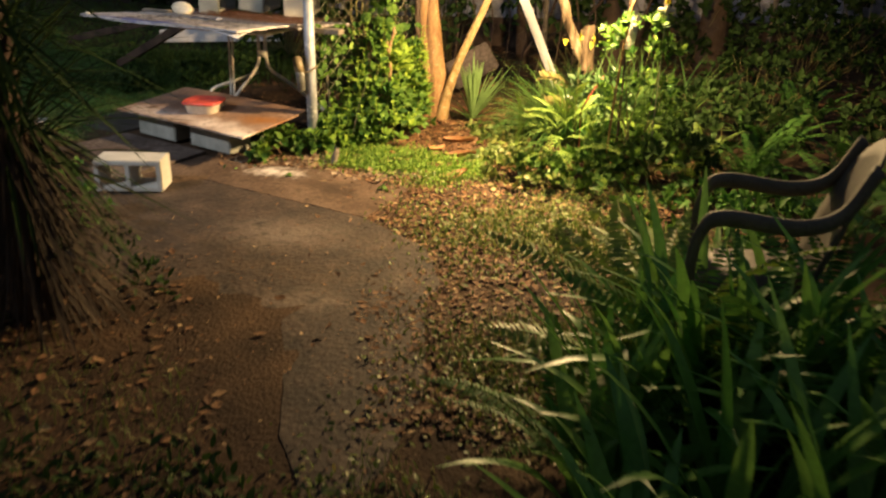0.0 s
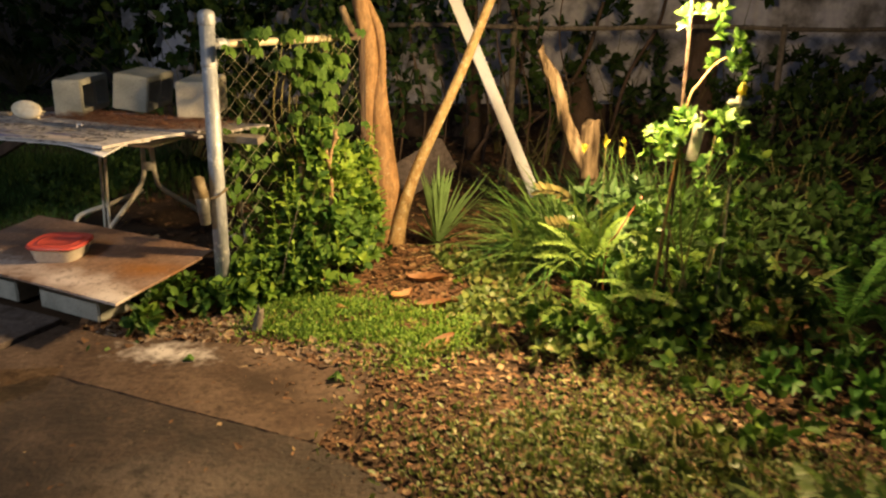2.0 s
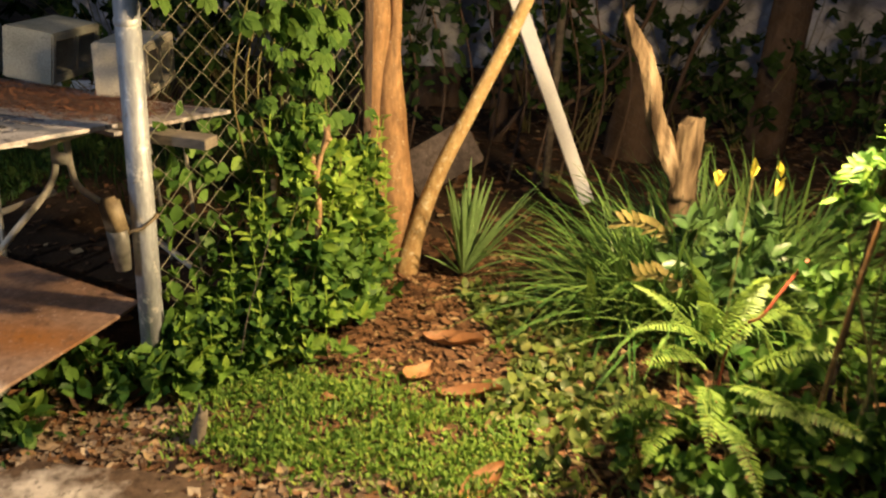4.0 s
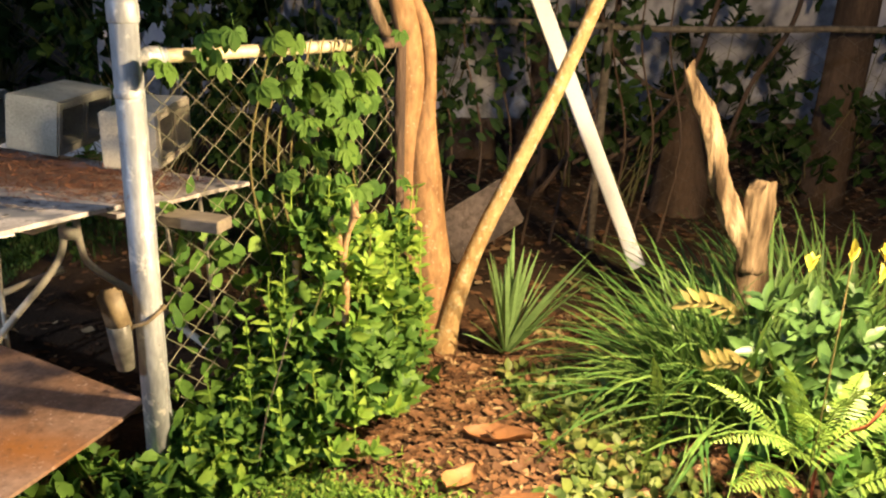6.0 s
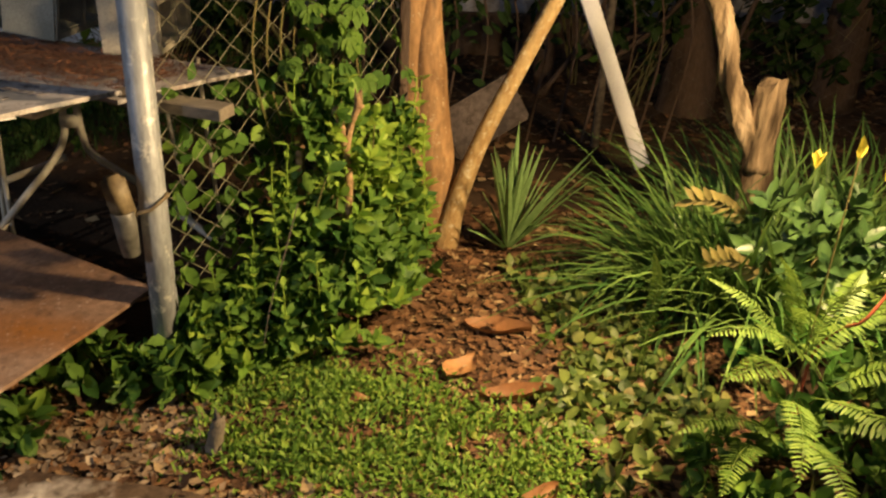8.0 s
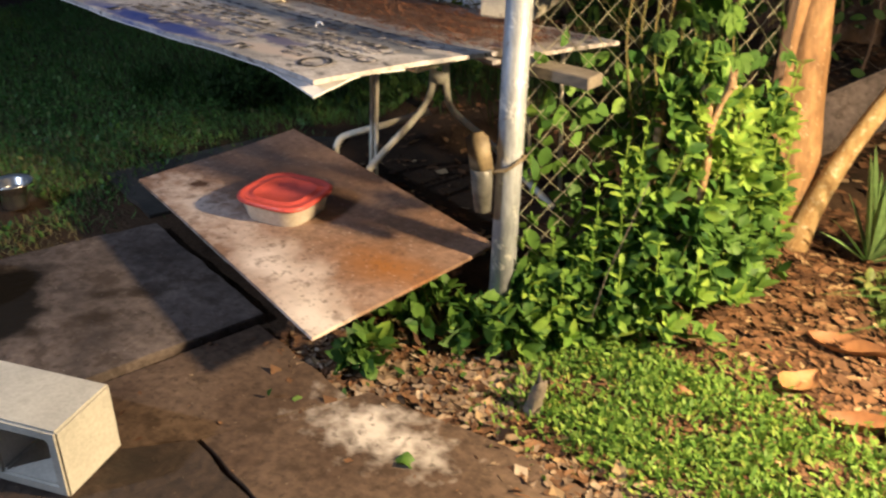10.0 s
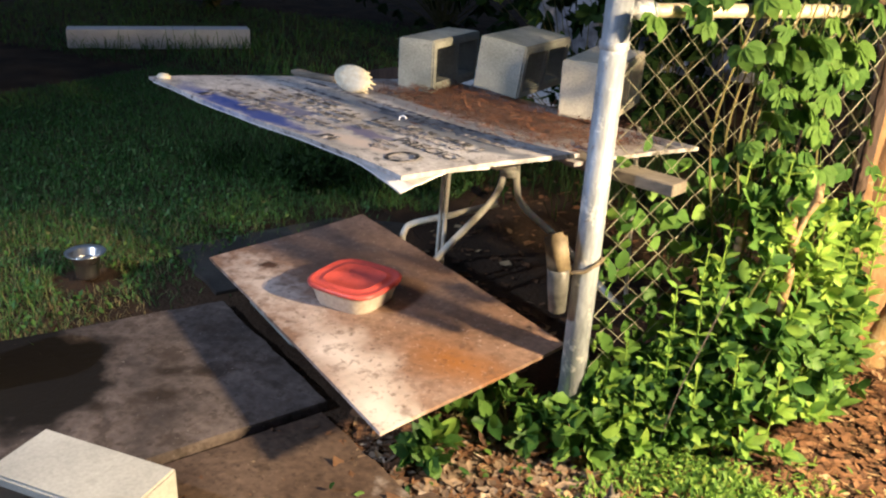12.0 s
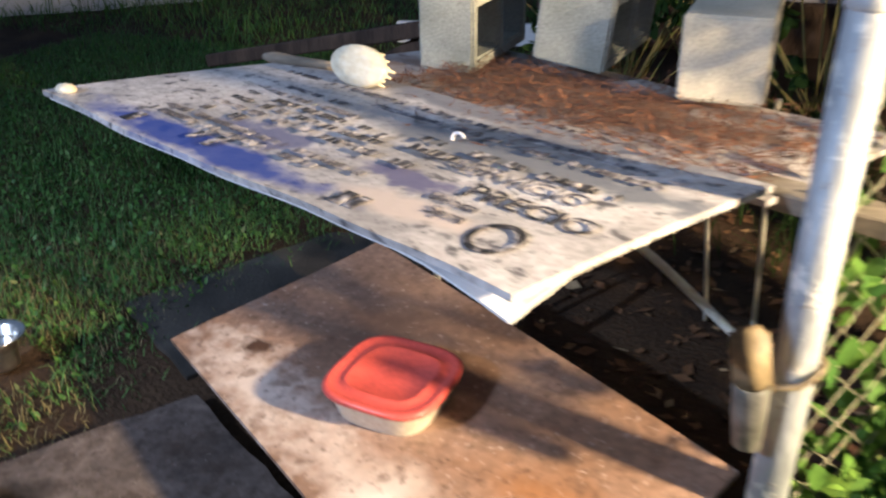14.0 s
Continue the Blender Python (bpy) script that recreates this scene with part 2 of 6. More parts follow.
for cx, cy, cr in ((-1.22, -0.36, 0.05), (-1.12, -0.30, 0.05), (-1.14, -0.47, 0.06), (-1.25, -0.62, 0.05)):
    spot("slab_grey", (cx, cy), (cr * 1.4, cr), 30, (0.035, 0.025, 0.02), 0.7, 1.4, 22)
spot("slab", (-0.12, -0.61), (0.24, 0.12), -12, (0.64, 0.58, 0.55), 0.9, 2.4, 15, 0.85)
spot("slab", (0.33, -0.90), (0.22, 0.10), -28, (0.045, 0.03, 0.022), 0.7, 1.3, 12)
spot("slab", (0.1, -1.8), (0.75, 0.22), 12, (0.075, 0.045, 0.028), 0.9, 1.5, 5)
# two paler patches and a darker brown band across the near slabs
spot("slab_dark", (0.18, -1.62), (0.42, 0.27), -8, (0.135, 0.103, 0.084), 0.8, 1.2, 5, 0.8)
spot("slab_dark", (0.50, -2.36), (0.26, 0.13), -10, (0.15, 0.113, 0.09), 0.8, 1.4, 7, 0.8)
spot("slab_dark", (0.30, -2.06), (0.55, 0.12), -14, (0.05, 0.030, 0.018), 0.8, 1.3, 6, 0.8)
spot("slab", (-0.85, -1.5), (0.35, 0.3), 0, (0.06, 0.035, 0.02), 0.9, 1.2, 6)
spot("sheet", (-0.58, -0.30), (0.42, 0.15), -32, (0.70, 0.60, 0.56), 0.9, 1.5, 8)
spot("sheet", (-0.37, -0.47), (0.20, 0.13), -32, (0.74, 0.65, 0.60), 0.9, 1.2, 9)
spot("sheet", (-1.10, 0.0), (0.42, 0.12), -32, (0.62, 0.52, 0.48), 0.9, 2.2, 22)
spot("sheet", (-0.32, -0.16), (0.26, 0.13), -20, (0.30, 0.125, 0.035), 0.9, 1.0, 6)
# far edge darkened in colour: brown staining and the table's shade together
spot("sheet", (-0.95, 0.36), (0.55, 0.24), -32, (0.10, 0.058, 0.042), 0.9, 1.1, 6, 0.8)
spot("sheet", (-1.20, 0.14), (0.06, 0.045), 0, (0.07, 0.035, 0.02), 0.6, 1.8, 30)

def specks(name, scale, low, high, colour, strength=0.8):
    """Fine specks of dirt, grit or wear."""
    t = M[name].node_tree
    n, l = t.nodes, t.links
    b = n["Principled BSDF"]
    old = b.inputs["Base Color"].links[0].from_socket
    tc = n.new("ShaderNodeTexCoord")
    nz = n.new("ShaderNodeTexNoise")
    nz.inputs["Scale"].default_value, nz.inputs["Detail"].default_value, nz.inputs["Roughness"].default_value = scale, 5, 0.65
    l.new(tc.outputs["Object"], nz.inputs["Vector"])
    mr = n.new("ShaderNodeMapRange")
    mr.inputs["From Min"].default_value, mr.inputs["From Max"].default_value = low, high
    mr.inputs["To Max"].default_value = strength
    l.new(nz.outputs["Fac"], mr.inputs["Value"])
    mx = n.new("ShaderNodeMix")
    mx.data_type = "RGBA"
    l.new(mr.outputs[0], mx.inputs[0])
    l.new(old, mx.inputs[6])
    mx.inputs[7].default_value = (*colour, 1)
    l.new(mx.outputs[2], b.inputs["Base Color"])


specks("vinyl", 30, 0.555, 0.64, (0.06, 0.055, 0.065), 0.9)
specks("vinyl", 90, 0.60, 0.66, (0.05, 0.045, 0.05))
specks("sheet", 60, 0.60, 0.72, (0.62, 0.50, 0.45), 0.7)
specks("sheet", 14, 0.55, 0.68, (0.13, 0.075, 0.05), 0.7)
specks("sheet", 48, 0.57, 0.66, (0.10, 0.055, 0.035), 0.6)
specks("slab_grey", 9, 0.50, 0.64, (0.05, 0.036, 0.03), 0.8)
specks("slab_grey", 30, 0.54, 0.64, (0.045, 0.033, 0.028), 0.6)
specks("slab_grey", 75, 0.65, 0.72, (0.42, 0.38, 0.35), 0.7)
specks("slab", 8, 0.52, 0.66, (0.04, 0.025, 0.017), 0.75)
specks("slab", 34, 0.56, 0.66, (0.03, 0.02, 0.014), 0.6)
specks("slab", 70, 0.66, 0.73, (0.36, 0.28, 0.21), 0.6)
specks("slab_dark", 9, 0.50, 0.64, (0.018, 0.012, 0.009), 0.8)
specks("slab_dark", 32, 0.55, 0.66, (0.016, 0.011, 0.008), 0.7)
specks("slab_dark", 70, 0.66, 0.73, (0.30, 0.23, 0.17), 0.6)
specks("block", 45, 0.60, 0.70, (0.16, 0.16, 0.14), 0.7)
specks("block_pale", 45, 0.62, 0.72, (0.28, 0.25, 0.20), 0.6)
specks("steel", 22, 0.56, 0.64, (0.70, 0.69, 0.68), 0.8)
specks("steel", 40, 0.62, 0.70, (0.20, 0.15, 0.10), 0.6)
specks("bark", 55, 0.60, 0.68, (0.55, 0.45, 0.30), 0.6)
specks("pole", 40, 0.56, 0.66, (0.62, 0.56, 0.42), 0.7)
specks("block_smooth", 14, 0.58, 0.75, (0.30, 0.28, 0.25), 0.5)
# near-black patch: wet stain and the pail's shadow put into one colour
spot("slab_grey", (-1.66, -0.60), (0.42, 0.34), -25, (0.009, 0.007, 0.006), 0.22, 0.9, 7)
M["bulb"] = glow("lamp_glass", (1.0, 0.80, 0.5), 30)

# ---------------------------------------------------------------- geometry helpers


def unit(a):
    a = np.asarray(a, float)
    return a / np.maximum(np.linalg.norm(a, axis=-1, keepdims=True), 1e-9)


class Geo:
    """Gathers vertices and faces for one mesh."""

    def __init__(self):
        self.v, self.f, self.n, self.soft = [], [], 0, False

    def add(self, v, f):
        v = np.asarray(v, float).reshape(-1, 3)
        self.v.append(v)
        self.f += [[i + self.n for i in q] for q in f]
        self.n += len(v)
        return self

    def many(self, v, f):
        """v: pieces x points x 3; f: faces of one piece."""
        k, p = v.shape[:2]
        self.v.append(v.reshape(-1, 3))
        off = (np.arange(k) * p + self.n)[:, None]
        for q in f:
            self.f += (off + np.array(q)[None]).tolist()
        self.n += k * p
        return self

    def tube(self, pts, radii, sides=8, caps=True):
        pts = np.asarray(pts, float)
        k = len(pts)
        radii = np.broadcast_to(np.asarray(radii, float), (k,))
        tang = unit(np.gradient(pts, axis=0))
        ref = np.array((0, 0, 1.0)) if abs(tang[0][2]) < 0.9 else np.array((1.0, 0, 0))
        side = unit(np.cross(tang[0], ref))
        rings = []
        for i in range(k):
            side = unit(side - tang[i] * np.dot(side, tang[i]))
            up = np.cross(side, tang[i])
            a = np.arange(sides) * 2 * math.pi / sides
            rings.append(pts[i] + radii[i] * (np.cos(a)[:, None] * side + np.sin(a)[:, None] * up))
        f = [(i * sides + j, i * sides + (j + 1) % sides, (i + 1) * sides + (j + 1) % sides, (i + 1) * sides + j) for i in range(k - 1) for j in range(sides)]
        if caps:
            f += [tuple(range(sides))[::-1], tuple(range((k - 1) * sides, k * sides))]
        return self.add(np.concatenate(rings), f)

    def lathe(self, profile, sides=28, squash=None):
        """profile: (radius, z) from the bottom up; squash: exponent of a rounded square."""
        a = np.arange(sides) * 2 * math.pi / sides
        c, s = np.cos(a), np.sin(a)
        if squash:
            k = (np.abs(c) ** squash + np.abs(s) ** squash) ** (-1 / squash)
            c, s = c * k, s * k
        v = np.concatenate([np.stack((r * c, r * s, np.full(sides, z)), 1) for r, z in profile])
        n = len(profile)
        f = [(i * sides + j, i * sides + (j + 1) % sides, (i + 1) * sides + (j + 1) % sides, (i + 1) * sides + j) for i in range(n - 1) for j in range(sides)]
        f += [tuple(range(sides))[::-1], tuple(range((n - 1) * sides, n * sides))]
        return self.add(v, f)

    def box(self, size, m=None, bevel=0.004, seg=1):
        bm = bmesh.new()
        bmesh.ops.create_cube(bm, size=1)
        bmesh.ops.scale(bm, vec=size, verts=bm.verts)
        if bevel:
            bmesh.ops.bevel(bm, geom=bm.edges[:], offset=bevel, segments=seg, affect="EDGES")
        if m is not None:
            bm.transform(m)
        bm.verts.index_update()
        self.add([v.co[:] for v in bm.verts], [[v.index for v in q.verts] for q in bm.faces])
        bm.free()
        return self

    def leaves(self, p, d, u, length, width, fold=0.3, curl=0.15, wide=0.45):
        """Folded leaf blades: base p, direction d, upper side u."""
        p, d = np.asarray(p, float), unit(d)
        u = unit(u - d * np.sum(u * d, 1, keepdims=True))
        s = np.cross(d, u)
        k = len(p)
        length, width = np.broadcast_to(length, (k,))[:, None], np.broadcast_to(width, (k,))[:, None] / 2

        def at(t, x, h):
            return p + d * length * t + s * width * x + u * (width * fold * h - length * curl * t * t)

        rows = [at(0, 0, 0)]
        for t, w in ((wide * 0.42, 0.66), (wide + 0.03, 1.0), (wide + 0.30, 0.72)):
            rows += [at(t, w, w), at(t, 0, 0), at(t, -w, w)]
        v = np.stack(rows + [at(1, 0, 0)], 1)
        self.soft = True
        return self.many(v, [(0, 2, 1), (0, 3, 2), (1, 2, 5, 4), (2, 3, 6, 5), (4, 5, 8, 7), (5, 6, 9, 8), (7, 8, 10), (8, 9, 10)])

    def scraps(self, p, d, u, length, width):
        """Small flat curled leaf bits, four triangles each."""
        p, d = np.asarray(p, float), unit(d)
        u = unit(u - d * np.sum(u * d, 1, keepdims=True))
        s = np.cross(d, u)
        k = len(p)
        length, width = np.broadcast_to(length, (k,))[:, None], np.broadcast_to(width, (k,))[:, None] / 2
        v = np.stack([p, p + d * length * 0.45 + s * width + u * width * 0.18, p + d * length * 0.5, p + d * length * 0.55 - s * width + u * width * 0.18, p + d * length + u * length * 0.08], 1)
        return self.many(v, [(0, 2, 1), (0, 3, 2), (1, 2, 4), (2, 3, 4)])

    def blades(self, p, d, length, width, droop, seg=5, keel=0.25):
        """Long narrow leaves that rise along d and bend down."""
        p, d = np.asarray(p, float), unit(d)
        k = len(p)
        length, width, droop = (np.broadcast_to(x, (k,))[:, None] for x in (length, width, droop))
        out = unit(d * (1, 1, 0) + 1e-6)
        s = unit(np.cross(d, (0, 0, 1.0)) + 1e-6)
        rows = []
        for i in range(seg + 1):
            t = i / seg
            c = p + d * length * t + (out * 0.35 - np.array((0, 0, 1.0))) * length * droop * t ** 2.2
            w = width / 2 * (0.55 + 1.2 * t - 1.75 * t * t if t < 1 else 0.02)
            w = np.maximum(w, width * 0.02)
            up = np.cross(s, d)
            rows += [c + s * w + up * w * keel, c, c - s * w + up * w * keel]
        v = np.stack(rows, 1)
        f = []
        for i in range(seg):
            a, b = i * 3, i * 3 + 3
            f += [(a, a + 1, b + 1, b), (a + 1, a + 2, b + 2, b + 1)]
        return self.many(v, f)

    def mesh(self, name, material, smooth=False):
        me = bpy.data.meshes.new(name)
        me.from_pydata(np.concatenate(self.v).tolist(), [], self.f)
        me.materials.append(material)
        if smooth or self.soft:
            me.shade_smooth()
        me.update()
        return me

    def put(self, name, material, parent=None, label="", smooth=False, m=None):
        return place(name, self.mesh(name, material, smooth), parent, label, m)


def place(name, mesh, parent=None, label="", m=None):
    ob = new(name, mesh)
    if parent is not None:
        ob.parent = parent
        inv = parent.matrix_basis.inverted()
        if parent.parent is not None:
            inv = inv @ parent.matrix_parent_inverse.inverted() @ parent.parent.matrix_basis.inverted()
        ob.matrix_parent_inverse = inv
    if m is not None:
        ob.matrix_basis = m
    if label:
        ob["label"] = label
    return ob


def thing(name, label, category, at=(0, 0, 0), group="", kind=""):
    ob = new(name)
    ob.location = at
    ob.empty_display_size = 0.05
    return tagged(ob, label, category, group, kind)


def part(name, bm, material, parent, label=""):
    me = bpy.data.meshes.new(name)
    bm.to_mesh(me)
    bm.free()
    me.materials.append(material)
    return place(name, me, parent, label)


def curve_pts(pts, n=16):
    """A smooth line through the points."""
    pts = np.asarray(pts, float)
    k = len(pts)
    ext = np.concatenate(([2 * pts[0] - pts[1]], pts, [2 * pts[-1] - pts[-2]]))
    out = []
    for i in range(k - 1):
        a, b, c, d = ext[i:i + 4]
        for t in np.linspace(0, 1, n, endpoint=False):
            out.append(0.5 * (2 * b + (c - a) * t + (2 * a - 5 * b + 4 * c - d) * t * t + (3 * b - a - 3 * c + d) * t ** 3))
    out.append(pts[-1])
    return np.array(out)


def ground_z(x, y):
    return 0.008 * np.sin(1.7 * np.asarray(x) + 0.4) * np.cos(1.3 * np.asarray(y) + 1.0) + 0.004 * np.sin(4.1 * np.asarray(x) + 2.2 * np.asarray(y)) - 0.019 + 0.013 * np.clip((-1.9 - np.asarray(y)) / 0.5, 0, 1)


def rand_dirs(n, up=0.0, spread=1.0):
    d = rng.normal(size=(n, 3)) * spread
    d[:, 2] += up
    return unit(d)


def rot_z(deg):
    return Matrix.Rotation(radians(deg), 4, "Z")


# ---------------------------------------------------------------- ground and paving
g = Geo()
xs = np.unique(np.concatenate((np.linspace(-60, -7, 12), np.linspace(-7, 7, 120), np.linspace(7, 60, 12))))
ys = np.unique(np.concatenate((np.linspace(-60, -7, 12), np.linspace(-7, 6, 110), np.linspace(6, 60, 12))))
X, Y = np.meshgrid(xs, ys)
Z = ground_z(X, Y) + 0.003 * rng.normal(size=X.shape) * ((np.abs(X) < 7) & (Y > -7) & (Y < 6))
nx = len(xs)
g.add(np.stack((X, Y, Z), -1), [(j * nx + i, j * nx + i + 1, (j + 1) * nx + i + 1, (j + 1) * nx + i) for j in range(len(ys) - 1) for i in range(nx - 1)])
tagged(g.put("ground", M["dirt"], smooth=True), "bare brown garden soil strewn with dead leaves", "ground", kind="structure")

paving = thing("paving", "worn brown concrete slabs sunk in the soil", "paving", (0, -1.2, 0), kind="structure")


def slab(poly, top, thick, material, tilt=(0, 0)):
    """One concrete slab with a broken outline."""
    pts = []
    poly = np.array(poly, float)
    for i in range(len(poly)):
        a, b = poly[i], poly[(i + 1) % len(poly)]
        k = max(2, int(np.linalg.norm(b - a) / 0.07))
        nrm = np.array((-(b - a)[1], (b - a)[0])) / np.linalg.norm(b - a)
        for j in range(k):
            w = 0.003 if j else 0.0
            pts.append(a + (b - a) * j / k + nrm * rng.normal() * w)
    pts = np.array(pts)
    mid = pts.mean(0)
    n = len(pts)

    def ring(inset, z):
        q = mid + (pts - mid) * (1 - inset)
        return np.column_stack((q, z + (q - mid) @ np.array(tilt)))

    g = Geo()
    v = np.concatenate((ring(0, top - thick), ring(0, top - 0.008), ring(0.005, top), ring(0.5, top + 0.002), [[*mid, top + 0.002]]))
    f = [(r * n + j, r * n + (j + 1) % n, (r + 1) * n + (j + 1) % n, (r + 1) * n + j) for r in range(3) for j in range(n)]
    f += [(3 * n + j, 3 * n + (j + 1) % n, 4 * n) for j in range(n)]
    g.add(v, f)
    return g.put("slab", material, paving)


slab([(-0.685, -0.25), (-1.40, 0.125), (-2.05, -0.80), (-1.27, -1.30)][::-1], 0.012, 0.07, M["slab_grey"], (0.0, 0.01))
slab([(-0.68, -0.29), (-0.26, -0.50), (-0.535, -0.81), (-1.20, -1.28)][::-1], 0.0, 0.06, M["slab"])
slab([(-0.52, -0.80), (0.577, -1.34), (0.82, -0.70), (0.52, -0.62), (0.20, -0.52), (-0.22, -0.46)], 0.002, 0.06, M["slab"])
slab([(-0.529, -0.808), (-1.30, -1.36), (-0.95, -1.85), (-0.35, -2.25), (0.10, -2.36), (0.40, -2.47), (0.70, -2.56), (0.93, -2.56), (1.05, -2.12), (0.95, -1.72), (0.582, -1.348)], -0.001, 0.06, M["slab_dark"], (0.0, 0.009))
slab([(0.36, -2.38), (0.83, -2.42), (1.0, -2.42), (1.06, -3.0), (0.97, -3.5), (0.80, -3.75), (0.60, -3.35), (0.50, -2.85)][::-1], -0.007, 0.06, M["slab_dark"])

# ---------------------------------------------------------------- fences and walls
FDIR = np.array((0.655, 0.755, 0.0))
FNRM = np.array((0.755, -0.655, 0.0))
FEND = 1.0


def on_fence(s, o=0.0, z=0.0):
    return FDIR * s + FNRM * o + np.array((0, 0, z))


def chain_link(start, direction, length, low, high, pitch=0.072, r=0.0018, step=0.041):
    """Zigzag wires, each hooked into the next."""
    g = Geo()
    direction = unit(direction)
    nrm = np.array((direction[1], -direction[0], 0))
    rows = int((high - low) / step)
    for i in range(int(length / pitch)):
        k = np.arange(rows + 1)
        x = (i + ((k + i) % 2)) * pitch + 0.004 * rng.normal(size=rows + 1) * 0.5
        zz = low + k * step
        off = 0.002 * np.where((k + i) % 2 == 0, 1, -1)
        sag = 0.012 * np.sin(x * 2.3)
        pts = np.asarray(start) + x[:, None] * direction + (off + sag)[:, None] * nrm + zz[:, None] * np.array((0, 0, 1.0))
        g.tube(pts, r, 4, False)
        tip = pts[-1]
        g.tube([tip, tip + direction * 0.012 + (0, 0, 0.03), tip + direction * 0.004 + (0, 0, 0.042)], r, 4, False)
    return g


fence = thing("chain_link_fence", "weathered chain link fence with galvanised posts and climbing leaves", "fence", (0, 0, 0))
post = Geo().tube([(0, 0, -0.1), (0.002, 0.001, 0.5), (0.006, 0.003, 1.335)], 0.0345, 24).put("post", M["steel"], fence, "scuffed galvanised end post", True)
Geo().lathe([(0.0365, 1.31), (0.0385, 1.315), (0.0385, 1.352), (0.034, 1.368), (0.02, 1.376), (0.002, 1.379)], 24).put("cap", M["steel"], post, "rounded metal post cap", True, pose(0.006, 0.003, 0))
Geo().lathe([(0.036, 1.13), (0.0375, 1.132), (0.0375, 1.15), (0.036, 1.152)], 24).put("band", M["steel"], post, "", True, pose(0.005, 0.003, 0))
Geo().lathe([(0.036, 0.065), (0.0385, 0.067), (0.0385, 0.085), (0.036, 0.087)], 24).put("band", M["steel"], post, "", True)
e0, e1 = on_fence(0.04, 0, 1.225), on_fence(FEND, 0, 1.221)
em = e0 + (e1 - e0) * 0.8
Geo().tube([e0 + (em - e0) * t for t in np.linspace(0.01, 1, 6)], 0.0185, 12).put("rail", M["rail"], fence, "tan top rail pipe", True)
# the last fifth of the rail has a darker colour
Geo().tube([em + (e1 - em) * t for t in np.linspace(0, 1, 6)], 0.0180, 12).put("rail", M["darkwood"], fence, "darker far end of the top rail pipe", True)
Geo().tube([on_fence(0.035, 0, 1.228), on_fence(0.06, 0, 1.227), on_fence(0.10, 0, 1.226), on_fence(0.115, 0, 1.225)], [0.014, 0.025, 0.025, 0.019], 14).put("rail_cup", M["steel"], fence, "", True)
Geo().box((0.008, 0.02, 1.14), pose(*on_fence(0.045, -0.004, 0.62)), 0.002).put("tension_bar", M["steel"], fence)
chain_link(on_fence(0.05), FDIR, FEND - 0.05, 0.03, 1.20, 0.048, step=0.043).put("mesh", M["wire"], fence, "diamond wire mesh")
c = on_fence(FEND)
Geo().tube([(c[0], c[1], -0.1), (c[0], c[1], 1.24)], 0.019, 12).put("post", M["darkwood"], fence, "rusted dark end post", True)

BDIR = unit(np.array((0.99, 0.12, 0.0)))
c = np.array((0.55, 2.24, 0.0))
back_fence = thing("back_fence", "dim chain link fence along the rear of the garden", "fence", tuple(c))
chain_link(c, BDIR, 6.2, 0.05, 1.20, 0.08, 0.0015, 0.045).put("mesh", M["rust"], back_fence)
Geo().tube([c + BDIR * t + (0, 0, 1.20 + 0.012 * math.sin(3 * t)) for t in np.linspace(0, 6.2, 14)], 0.018, 10).put("rail", M["rust"], back_fence, "", True)
for t in (1.15, 3.3, 5.5):
    q = c + BDIR * t
    Geo().tube([(q[0], q[1], -0.1), (q[0], q[1], 1.23)], 0.024, 10).put("post", M["rust"], back_fence, "", True)

# pale wall of the neighbouring building, and plain walls that close the garden
wall = Geo().box((11.6, 0.2, 3.4), pose(4.0, 4.9, 1.7, 0, 0, 3), 0.01).put("wall_north", M["wall"])
tagged(wall, "pale lavender rendered wall blotched with grime", "wall", kind="structure")
base = Geo().box((11.6, 0.06, 0.34), pose(4.01, 4.76, 0.15, 0, 0, 3), 0.01).put("trim", M["darkwood"])
tagged(base, "dark plinth along the foot of the wall", "plinth", kind="structure")
side = Geo().box((0.2, 15.0, 3.0), pose(9.5, -1.2, 1.5), 0.01).put("wall_east", M["darkwood"])
tagged(side, "dark boundary wall closing the garden", "wall", kind="structure")
rear = Geo().box((22.0, 0.2, 3.0), pose(-1.5, -8.6, 1.5), 0.01).put("wall_south", M["wall"])
tagged(rear, "plain rendered house wall behind the path", "wall", kind="structure")

# ---------------------------------------------------------------- tree, leaning pole, board, stumps
tree = thing("tree", "smooth orange-barked tree with a twisted trunk by the fence", "tree", (0.79, 1.07, 0))


def rough_limb(pts, radii, flat=1.0, sides=14, amp=0.16, seed=0):
    """Ridged, split dead wood."""
    line = curve_pts(pts, 6)
    k = len(line)
    radii = np.interp(np.linspace(0, 1, k), np.linspace(0, 1, len(radii)), radii)
    g = Geo().tube(line, radii, sides, True)
    v = g.v[0].reshape(k, sides, 3)
    ph = np.random.default_rng(seed).uniform(0, 6, 4)
    for i in range(k):
        for j in range(sides):
            c = line[i]
            w = 1 + amp * math.sin(5 * j * 2 * math.pi / sides + ph[0] + i * 0.25) + amp * 0.6 * math.sin(i * 0.9 + 2 * j + ph[1])
            v[i, j] = c + (v[i, j] - c) * w
    v[-1, :, 2] += np.random.default_rng(seed + 5).uniform(-0.02, 0.05, sides)
    g.v[0] = v.reshape(-1, 3)
    return g


